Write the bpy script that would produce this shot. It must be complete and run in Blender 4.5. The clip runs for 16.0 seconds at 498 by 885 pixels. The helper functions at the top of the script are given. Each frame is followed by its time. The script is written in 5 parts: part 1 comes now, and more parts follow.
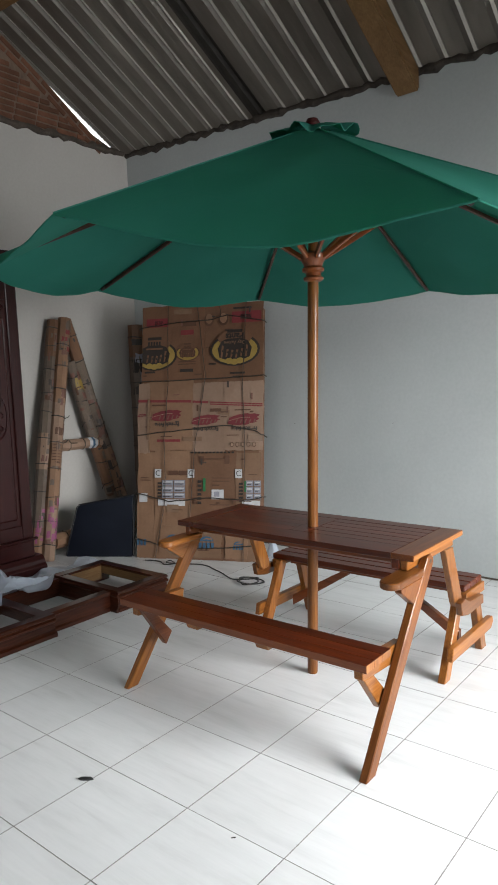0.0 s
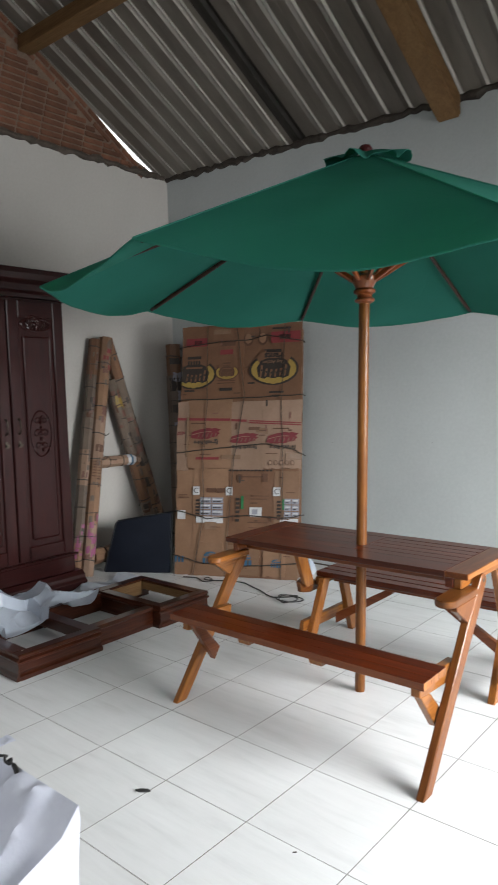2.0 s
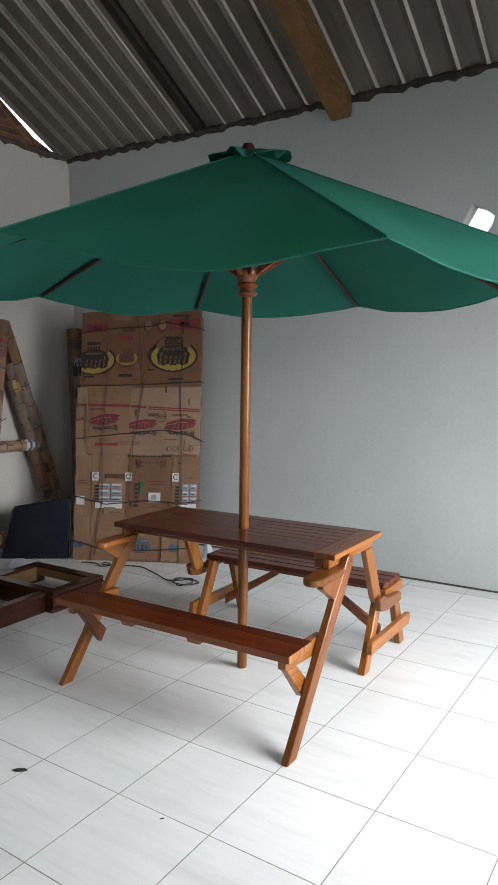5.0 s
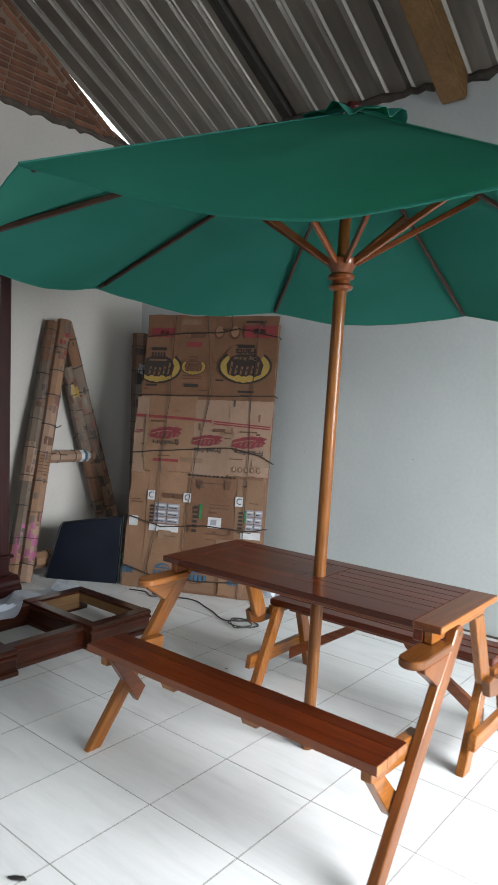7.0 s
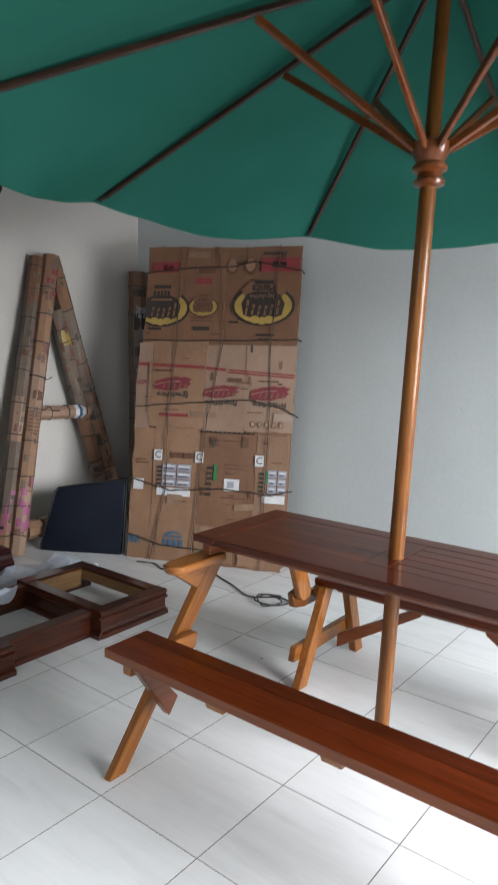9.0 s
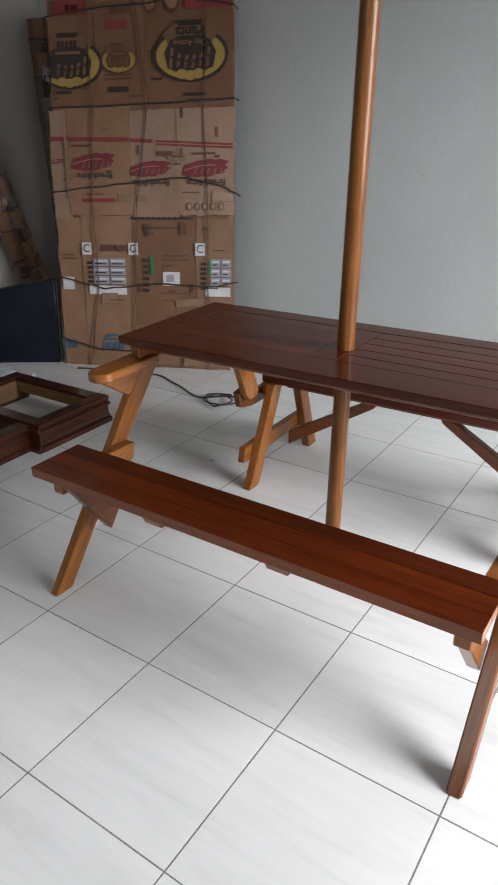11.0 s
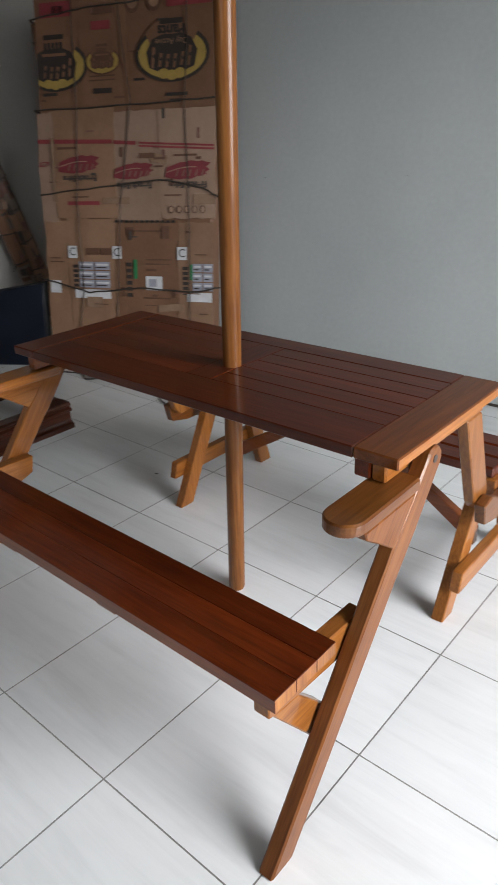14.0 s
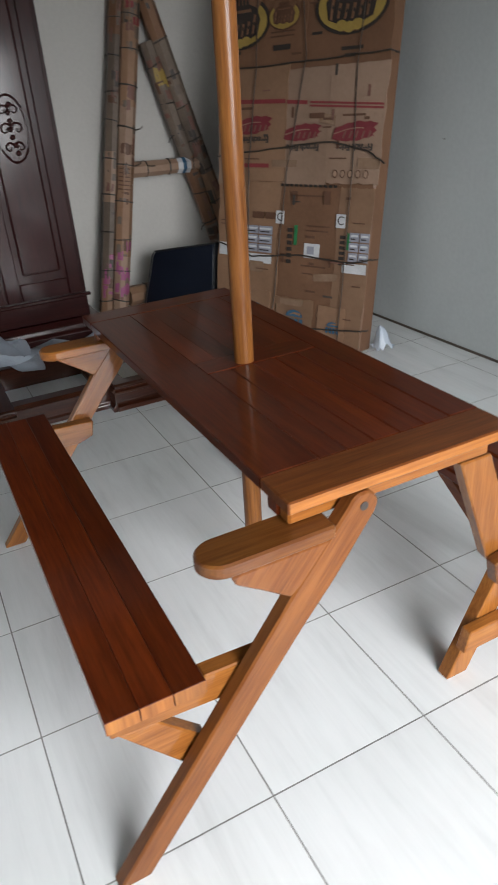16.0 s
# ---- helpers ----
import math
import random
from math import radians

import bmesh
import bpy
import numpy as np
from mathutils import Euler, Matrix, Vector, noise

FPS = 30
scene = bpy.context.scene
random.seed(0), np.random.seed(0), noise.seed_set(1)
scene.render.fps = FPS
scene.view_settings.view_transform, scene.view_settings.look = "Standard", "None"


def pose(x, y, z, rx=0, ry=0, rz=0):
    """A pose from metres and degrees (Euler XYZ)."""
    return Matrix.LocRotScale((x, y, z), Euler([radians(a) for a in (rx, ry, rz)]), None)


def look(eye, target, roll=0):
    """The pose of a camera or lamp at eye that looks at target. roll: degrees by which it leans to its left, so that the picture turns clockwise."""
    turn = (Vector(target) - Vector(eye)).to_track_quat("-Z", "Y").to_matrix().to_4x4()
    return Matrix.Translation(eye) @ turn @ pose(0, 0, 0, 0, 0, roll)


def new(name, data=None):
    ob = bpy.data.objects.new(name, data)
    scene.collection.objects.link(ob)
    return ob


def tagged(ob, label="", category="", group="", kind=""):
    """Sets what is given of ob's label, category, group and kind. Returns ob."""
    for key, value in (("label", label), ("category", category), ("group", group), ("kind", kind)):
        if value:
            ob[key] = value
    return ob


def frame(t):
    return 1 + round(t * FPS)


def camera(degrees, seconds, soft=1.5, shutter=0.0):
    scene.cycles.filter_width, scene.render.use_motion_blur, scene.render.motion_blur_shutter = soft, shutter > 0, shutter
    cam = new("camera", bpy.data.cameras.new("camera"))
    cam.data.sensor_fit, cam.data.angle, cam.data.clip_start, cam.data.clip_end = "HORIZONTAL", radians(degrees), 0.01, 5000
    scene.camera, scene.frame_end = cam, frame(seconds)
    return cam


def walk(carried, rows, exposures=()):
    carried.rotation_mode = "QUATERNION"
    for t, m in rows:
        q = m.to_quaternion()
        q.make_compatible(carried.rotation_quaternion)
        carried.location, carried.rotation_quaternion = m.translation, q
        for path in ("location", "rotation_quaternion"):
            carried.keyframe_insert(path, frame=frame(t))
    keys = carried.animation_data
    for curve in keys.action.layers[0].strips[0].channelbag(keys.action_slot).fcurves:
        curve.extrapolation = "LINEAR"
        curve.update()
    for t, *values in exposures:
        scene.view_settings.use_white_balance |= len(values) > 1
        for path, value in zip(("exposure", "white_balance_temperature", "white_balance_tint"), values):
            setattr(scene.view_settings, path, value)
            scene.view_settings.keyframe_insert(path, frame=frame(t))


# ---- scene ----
cam = camera(40.7, 16.0, soft=1.6, shutter=0.5)
PATH = [
    (0, (2.33, -1.88, 1.441), (1.075, -0.336, 1.236), -2.2),
    (0.5, (2.271, -1.936, 1.44), (1.044, -0.367, 1.265), -2.0),
    (1, (2.274, -1.988, 1.45), (0.978, -0.472, 1.299), -1.8),
    (1.5, (2.242, -2.002, 1.44), (0.891, -0.537, 1.27), -1.9),
    (2, (2.256, -2.009, 1.444), (0.952, -0.499, 1.298), -1.8),
    (2.5, (2.297, -2.007, 1.44), (1.073, -0.432, 1.292), -2.2),
    (3, (2.335, -2.0, 1.444), (1.146, -0.406, 1.229), -1.7),
    (3.5, (2.403, -1.996, 1.451), (1.232, -0.387, 1.249), -0.8),
    (4, (2.466, -2.0, 1.46), (1.337, -0.362, 1.252), -0.7),
    (4.2, (2.483, -2.006, 1.465), (1.369, -0.357, 1.265), -1.0),
    (6.3, (2.225, -1.754, 1.439), (1.102, -0.11, 1.245), -0.4),
    (6.5, (2.171, -1.681, 1.414), (1.01, -0.063, 1.228), 0.2),
    (7, (2.054, -1.528, 1.427), (0.782, 0.009, 1.286), 2.0),
    (7.5, (1.903, -1.402, 1.406), (0.619, 0.125, 1.268), 1.4),
    (8, (1.752, -1.334, 1.424), (0.542, 0.258, 1.388), -1.2),
    (8.5, (1.612, -1.277, 1.403), (0.485, 0.362, 1.201), 3.2),
    (8.7, (1.56, -1.254, 1.388), (0.341, 0.318, 1.177), 1.6),
    (10.8, (1.409, -0.97, 1.293), (0.344, 0.491, 0.439), -0.9),
    (11, (1.418, -0.964, 1.296), (0.385, 0.519, 0.44), -1.5),
    (11.5, (1.45, -0.952, 1.291), (0.423, 0.548, 0.456), -2.3),
    (12, (1.492, -0.924, 1.278), (0.499, 0.591, 0.429), -3.4),
    (12.5, (1.567, -0.902, 1.277), (0.582, 0.638, 0.465), -1.5),
    (13, (1.592, -0.817, 1.278), (0.525, 0.675, 0.481), -1.0),
    (13.5, (1.629, -0.678, 1.267), (0.607, 0.818, 0.42), -0.5),
    (14, (1.737, -0.537, 1.276), (0.538, 0.821, 0.428), -2.3),
    (14.5, (1.878, -0.403, 1.285), (0.515, 0.771, 0.411), -3.7),
    (15, (1.904, -0.253, 1.29), (0.463, 0.785, 0.37), -2.7),
    (15.5, (1.926, -0.128, 1.295), (0.418, 0.77, 0.336), -4.8),
    (16, (2.013, 0.019, 1.313), (0.415, 0.777, 0.38), -4.3),
]
walk(cam, [(t, look(e, g, r)) for t, e, g, r in PATH], exposures=[(0.0, -0.52, 6500, 10), (1.5, -0.35, 6500, 10), (3.0, -0.45, 6500, 10), (4.2, -0.65, 6500, 11), (6.3, -0.68, 6500, 11), (6.6, -0.58, 6450, 10), (7.0, -0.2, 6350, 9), (7.5, -0.1, 6200, 8), (8.0, 0.36, 5950, 7), (8.5, 0.1, 6250, 9), (8.7, 0.04, 6300, 10), (10.8, -0.58, 6550, 13), (12.0, -0.6, 6550, 14), (12.5, -0.72, 6550, 14), (13.5, -0.84, 6500, 13), (14.5, -0.86, 6400, 11), (15.1, -0.76, 6400, 10), (16.0, -0.82, 6400, 10)])

# ---- light ----
XL, XR, YB, YF = -2.6, 4.0, 2.53, -4.0
world = bpy.data.worlds.new("sky")
scene.world = world
world.use_nodes = True
wn = world.node_tree.nodes
sky = wn.new("ShaderNodeTexSky")
sky.sky_type = "NISHITA"
sky.sun_disc = False
sky.sun_elevation, sky.sun_rotation = radians(50), radians(60)
sky.dust_density, sky.air_density = 7.0, 1.2
haze = wn.new("ShaderNodeHueSaturation")
haze.inputs["Saturation"].default_value = 0.25
world.node_tree.links.new(sky.outputs[0], haze.inputs["Color"])
world.node_tree.links.new(haze.outputs[0], wn["Background"].inputs[0])
wn["Background"].inputs[1].default_value = 0.15
sun = new("sun", bpy.data.lights.new("sun", "SUN"))
sun.data.energy, sun.data.angle, sun.data.color = 1.0, radians(12), (1.0, 0.95, 0.88)
sun.matrix_basis = look((6, 3.4, 8.3), (0, 0, 0))


def area(name, eye, target, w, h, power, color):
    lamp = new(name, bpy.data.lights.new(name, "AREA"))
    lamp.data.shape, lamp.data.size, lamp.data.size_y = "RECTANGLE", w, h
    lamp.data.energy, lamp.data.color = power, color
    lamp.matrix_basis = look(eye, target)
    return lamp


door_lamp = area("doorway_daylight", (XR + 0.02, 0.75, 1.55), (0.35, 0.35, 0.22), 2.0, 1.7, 188, (0.97, 0.99, 1.0))
door_lamp.data.spread = radians(112)
front_lamp = area("front_daylight", (1.6, YF - 0.02, 2.5), (1.0, 0.0, 0.7), 2.7, 1.15, 44, (0.97, 0.99, 1.0))
front_lamp.data.spread = radians(150)

# ---- materials ----


def ramp(nt, fac, stops):
    r = nt.nodes.new("ShaderNodeValToRGB")
    els = r.color_ramp.elements
    while len(els) < len(stops):
        els.new(0.5)
    for e, (p, c) in zip(els, stops):
        e.position, e.color = p, (*c, 1)
    nt.links.new(fac, r.inputs[0])
    return r.outputs[0]


def coords(nt, scale, which="Object", turn=(0, 0, 0)):
    tc = nt.nodes.new("ShaderNodeTexCoord")
    mp = nt.nodes.new("ShaderNodeMapping")
    mp.inputs["Scale"].default_value = scale
    mp.inputs["Rotation"].default_value = turn
    nt.links.new(tc.outputs[which], mp.inputs[0])
    return mp.outputs[0]


def noise_tex(nt, vec, scale, detail=4, rough=0.55, distort=0.0):
    n = nt.nodes.new("ShaderNodeTexNoise")
    for k, v in (("Scale", scale), ("Detail", detail), ("Roughness", rough), ("Distortion", distort)):
        n.inputs[k].default_value = v
    nt.links.new(vec, n.inputs["Vector"])
    return n.outputs["Fac"]


def mixc(nt, fac, a, b, mode="MIX"):
    m = nt.nodes.new("ShaderNodeMix")
    m.data_type, m.blend_type = "RGBA", mode
    for sock, v in ((m.inputs[0], fac), (m.inputs[6], a), (m.inputs[7], b)):
        if isinstance(v, (int, float)):
            sock.default_value = v
        elif isinstance(v, tuple):
            sock.default_value = (*v, 1)
        else:
            nt.links.new(v, sock)
    return m.outputs[2]


def rand_value(nt, lo, hi, island=False):
    if island:
        src = nt.nodes.new("ShaderNodeNewGeometry").outputs["Random Per Island"]
    else:
        src = nt.nodes.new("ShaderNodeObjectInfo").outputs["Random"]
    m = nt.nodes.new("ShaderNodeMapRange")
    m.inputs["To Min"].default_value, m.inputs["To Max"].default_value = lo, hi
    nt.links.new(src, m.inputs["Value"])
    return m.outputs[0]


def bright(nt, col, val):
    h = nt.nodes.new("ShaderNodeHueSaturation")
    nt.links.new(col, h.inputs["Color"])
    nt.links.new(val, h.inputs["Value"])
    return h.outputs[0]


def start(name):
    m = bpy.data.materials.new(name)
    m.use_nodes = True
    return m, m.node_tree, m.node_tree.nodes["Principled BSDF"]


def bump(nt, bsdf, h, strength, dist=0.002):
    b = nt.nodes.new("ShaderNodeBump")
    b.inputs["Strength"].default_value, b.inputs["Distance"].default_value = strength, dist
    nt.links.new(h, b.inputs["Height"])
    nt.links.new(b.outputs[0], bsdf.inputs["Normal"])


def surface(name, dark, light, rough=0.5, scale=(1, 1, 1), size=6.0, bumps=0.15, fine=60.0, metal=0.0, coat=0.0, vary=0.0, which="Object", spread=(0.3, 0.7), rough_var=0.1, dist=0.002, spec=0.5):
    """Two scales of noise between two colours, with relief and uneven gloss."""
    m, nt, b = start(name)
    v = coords(nt, scale, which)
    big, small = noise_tex(nt, v, size, 5), noise_tex(nt, v, fine, 4)
    mid = tuple((p + q) / 2 for p, q in zip(dark, light))
    c = ramp(nt, big, [(spread[0], dark), (0.5, mid), (spread[1], light)])
    c = mixc(nt, 0.35, c, ramp(nt, small, [(0.3, dark), (0.7, light)]))
    if vary:
        c = bright(nt, c, rand_value(nt, 1 - vary, 1 + vary))
    nt.links.new(c, b.inputs["Base Color"])
    r = nt.nodes.new("ShaderNodeMapRange")
    r.inputs["To Min"].default_value, r.inputs["To Max"].default_value = max(0.02, rough - rough_var), min(1, rough + rough_var)
    nt.links.new(big, r.inputs["Value"])
    nt.links.new(r.outputs[0], b.inputs["Roughness"])
    b.inputs["Metallic"].default_value = metal
    b.inputs["Specular IOR Level"].default_value = spec
    b.inputs["Coat Weight"].default_value, b.inputs["Coat Roughness"].default_value = coat, 0.12
    if bumps:
        bump(nt, b, small, bumps, dist)
    return m


def wood(name, axis, dark, mid, light, rough=0.36, coat=0.55, vary=0.16, rake=0.0, gloss=0.07):
    """Varnished timber with the grain along one axis, or raked from it about x."""
    m, nt, b = start(name)
    sc = [26.0, 26.0, 26.0]
    sc[axis] = 1.6
    v = coords(nt, tuple(sc))
    if rake:
        lean = v.node
        lean.vector_type = "TEXTURE"
        lean.inputs["Scale"].default_value = [1 / q for q in sc]
        lean.inputs["Rotation"].default_value = (rake, 0, 0)
    oi = nt.nodes.new("ShaderNodeObjectInfo")
    add = nt.nodes.new("ShaderNodeVectorMath")
    sc3 = nt.nodes.new("ShaderNodeVectorMath")
    sc3.operation, sc3.inputs[1].default_value = "SCALE", (1, 1, 1)
    sc3.inputs["Scale"].default_value = 37.0
    cmb = nt.nodes.new("ShaderNodeCombineXYZ")
    for k in range(3):
        nt.links.new(oi.outputs["Random"], cmb.inputs[k])
    nt.links.new(cmb.outputs[0], sc3.inputs[0])
    nt.links.new(v, add.inputs[0])
    nt.links.new(sc3.outputs[0], add.inputs[1])
    g = noise_tex(nt, add.outputs[0], 1.0, 6, 0.6, 0.6)
    fine = noise_tex(nt, add.outputs[0], 5.0, 4, 0.6, 0.2)
    soft = noise_tex(nt, coords(nt, (3, 3, 3)), 1.6, 3)
    c = ramp(nt, g, [(0.28, dark), (0.5, mid), (0.74, light)])
    c = mixc(nt, 0.4, c, ramp(nt, fine, [(0.35, dark), (0.65, light)]))
    c = mixc(nt, 0.3, c, ramp(nt, soft, [(0.3, dark), (0.7, mid)]))
    c = bright(nt, c, rand_value(nt, 1 - vary, 1 + vary))
    nt.links.new(c, b.inputs["Base Color"])
    b.inputs["Roughness"].default_value = rough
    b.inputs["Specular IOR Level"].default_value = 0.15
    b.inputs["Coat Weight"].default_value, b.inputs["Coat Roughness"].default_value = coat, gloss
    bump(nt, b, fine, 0.08, 0.001)
    return m


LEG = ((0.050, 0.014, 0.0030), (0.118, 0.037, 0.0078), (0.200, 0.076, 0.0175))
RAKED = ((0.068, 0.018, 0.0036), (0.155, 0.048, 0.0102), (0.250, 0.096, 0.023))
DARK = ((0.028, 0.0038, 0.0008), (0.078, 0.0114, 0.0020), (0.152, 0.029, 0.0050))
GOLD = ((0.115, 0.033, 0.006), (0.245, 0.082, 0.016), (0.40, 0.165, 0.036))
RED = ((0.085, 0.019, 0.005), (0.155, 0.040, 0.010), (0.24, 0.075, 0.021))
dark_teak = [wood(f"dark_teak_{a}", a, *DARK, coat=0.46, vary=0.24, gloss=0.08) for a in range(3)]
gold_teak = [wood(f"gold_teak_{a}", a, *GOLD) for a in range(3)]
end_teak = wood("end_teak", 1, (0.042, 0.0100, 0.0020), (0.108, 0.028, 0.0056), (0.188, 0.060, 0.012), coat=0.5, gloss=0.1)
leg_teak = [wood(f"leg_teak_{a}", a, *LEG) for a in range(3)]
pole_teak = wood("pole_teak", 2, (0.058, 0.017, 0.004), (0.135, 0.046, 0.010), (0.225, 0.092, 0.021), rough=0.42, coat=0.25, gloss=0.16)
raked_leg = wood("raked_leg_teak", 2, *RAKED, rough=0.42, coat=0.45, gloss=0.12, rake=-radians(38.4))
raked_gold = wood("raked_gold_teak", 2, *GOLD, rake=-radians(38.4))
red_teak = [wood(f"red_teak_{a}", a, *RED) for a in range(3)]
mahogany = [wood(f"mahogany_{a}", a, (0.014, 0.003, 0.003), (0.030, 0.006, 0.006), (0.055, 0.012, 0.010), 0.36, 0.42, 0.1, gloss=0.14) for a in range(3)]
frame_wood = [wood(f"frame_wood_{a}", a, (0.013, 0.0028, 0.0014), (0.036, 0.0085, 0.004), (0.105, 0.029, 0.011), 0.3, 0.6, gloss=0.1) for a in range(3)]
raw_wood = [wood(f"raw_wood_{a}", a, (0.10, 0.050, 0.020), (0.19, 0.105, 0.045), (0.27, 0.165, 0.08), 0.6, 0.1) for a in range(3)]
rib_wood = wood("rib_wood", 0, (0.022, 0.012, 0.009), (0.05, 0.026, 0.018), (0.085, 0.045, 0.03), 0.45, 0.15)

# West wall's colour, warmer than that of the other walls.
warm_tone = surface("warm_wall_tone", (0.47, 0.445, 0.415), (0.56, 0.535, 0.50), 0.65, (1, 1, 1), 1.1, 0.10, 45, rough_var=0.12)
wall_paint = surface("wall_paint", (0.42, 0.445, 0.445), (0.515, 0.54, 0.535), 0.65, (1, 1, 1), 1.1, 0.10, 45, vary=0.0, rough_var=0.12)
# Mortar with the shadow band below the roof sheets put into its colour.
shaded_mortar = surface("shaded_mortar", (0.016, 0.012, 0.010), (0.075, 0.060, 0.048), 0.95, (1, 1, 1), 14, 0.7, 70, dist=0.006)
cement = surface("cement", (0.035, 0.028, 0.022), (0.12, 0.095, 0.075), 0.9, (1, 1, 1), 9, 0.7, 70, dist=0.006)
brick_mat = surface("brick", (0.10, 0.040, 0.022), (0.20, 0.088, 0.050), 0.9, (1, 1, 1), 9, 0.6, 60, vary=0.3, dist=0.004)
mortar_mat = surface("lime_mortar", (0.13, 0.085, 0.06), (0.24, 0.17, 0.125), 0.95, (1, 1, 1), 9, 0.6, 60, dist=0.004)
grout = surface("grout", (0.13, 0.126, 0.120), (0.32, 0.31, 0.295), 0.95, (1, 1, 1), 2.2, 0.3, 60)


def tile_material():
    m, nt, b = start("ceramic_tile")
    gp = nt.nodes.new("ShaderNodeNewGeometry")
    mp = nt.nodes.new("ShaderNodeMapping")
    mp.inputs["Scale"].default_value = (1.3, 9, 1)
    nt.links.new(gp.outputs["Position"], mp.inputs[0])
    v = mp.outputs[0]
    streak = noise_tex(nt, v, 1.5, 5, 0.6, 0.4)
    fine = nt.nodes.new("ShaderNodeMapping")
    fine.inputs["Scale"].default_value = (2.2, 34, 1)
    nt.links.new(gp.outputs["Position"], fine.inputs[0])
    thin = noise_tex(nt, fine.outputs[0], 1.6, 4, 0.65, 0.8)
    blotch = noise_tex(nt, gp.outputs["Position"], 2.2, 4)
    c = ramp(nt, streak, [(0.28, (0.60, 0.605, 0.607)), (0.45, (0.705, 0.713, 0.717)), (0.6, (0.74, 0.745, 0.75)), (0.75, (0.77, 0.78, 0.785))])
    c = mixc(nt, 0.2, c, ramp(nt, blotch, [(0.25, (0.58, 0.57, 0.54)), (0.6, (0.84, 0.84, 0.83))]))
    c = mixc(nt, 0.14, c, ramp(nt, thin, [(0.3, (0.56, 0.565, 0.565)), (0.56, (0.80, 0.805, 0.81))]))
    c = bright(nt, c, rand_value(nt, 0.96, 1.03))
    nt.links.new(c, b.inputs["Base Color"])
    r = nt.nodes.new("ShaderNodeMapRange")
    r.inputs["To Min"].default_value, r.inputs["To Max"].default_value = 0.19, 0.27
    nt.links.new(streak, r.inputs["Value"])
    nt.links.new(r.outputs[0], b.inputs["Roughness"])
    return m


tile_mat = tile_material()
# Paler zinc for rib crests: their reflected light is put into the colour.
rib_glint_zinc = surface("rib_glint_zinc", (0.40, 0.385, 0.36), (0.66, 0.645, 0.61), 0.5, (1, 0.25, 0.25), 5, 0.05, 40, metal=0.2)
# Much darker zinc for one strip beside a rib.
dark_pan = surface("dark_pan_zinc", (0.035, 0.031, 0.027), (0.085, 0.076, 0.066), 0.6, (1, 0.25, 0.25), 5, 0.08, 40, metal=0.4)
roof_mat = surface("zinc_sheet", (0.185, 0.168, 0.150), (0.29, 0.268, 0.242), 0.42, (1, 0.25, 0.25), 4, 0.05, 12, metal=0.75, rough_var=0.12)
steel = surface("steel", (0.35, 0.34, 0.32), (0.55, 0.54, 0.5), 0.35, (1, 1, 1), 12, 0.1, 80, metal=1.0)

bronze = surface("bronze", (0.06, 0.05, 0.04), (0.13, 0.11, 0.09), 0.4, (1, 1, 1), 12, 0.1, 80, metal=1.0)


def fabric_material():
    m, nt, b = start("green_canvas")
    v = coords(nt, (1, 1, 1))
    blot, weave = noise_tex(nt, v, 2.5, 4), noise_tex(nt, v, 260, 2)
    c = ramp(nt, blot, [(0.3, (0.023, 0.132, 0.105)), (0.7, (0.036, 0.178, 0.145))])
    c = mixc(nt, 0.2, c, ramp(nt, weave, [(0.3, (0.010, 0.095, 0.072)), (0.7, (0.022, 0.19, 0.15))]))
    nt.links.new(c, b.inputs["Base Color"])
    b.inputs["Roughness"].default_value = 0.85
    b.inputs["Specular IOR Level"].default_value = 0.1
    crease = nt.nodes.new("ShaderNodeTexVoronoi")
    crease.feature = "DISTANCE_TO_EDGE"
    crease.inputs["Scale"].default_value = 2.1
    warp = mixc(nt, 0.10, v, noise_tex(nt, v, 3.0, 2))
    nt.links.new(warp, crease.inputs["Vector"])
    line = nt.nodes.new("ShaderNodeMapRange")
    line.inputs["From Max"].default_value = 0.022
    nt.links.new(crease.outputs["Distance"], line.inputs["Value"])
    soft = noise_tex(nt, v, 5.0, 3)
    tall = nt.nodes.new("ShaderNodeMath")
    tall.operation = "MULTIPLY_ADD"
    tall.inputs[1].default_value = 0.15
    nt.links.new(line.outputs[0], tall.inputs[0])
    nt.links.new(soft, tall.inputs[2])
    bump(nt, b, tall.outputs[0], 0.55, 0.012)
    tr = nt.nodes.new("ShaderNodeBsdfTranslucent")
    tr.inputs[0].default_value = (0.10, 0.43, 0.24, 1)
    mix = nt.nodes.new("ShaderNodeMixShader")
    mix.inputs[0].default_value = 0.36
    nt.links.new(b.outputs[0], mix.inputs[1])
    nt.links.new(tr.outputs[0], mix.inputs[2])
    nt.links.new(mix.outputs[0], nt.nodes["Material Output"].inputs[0])
    return m


canvas = fabric_material()


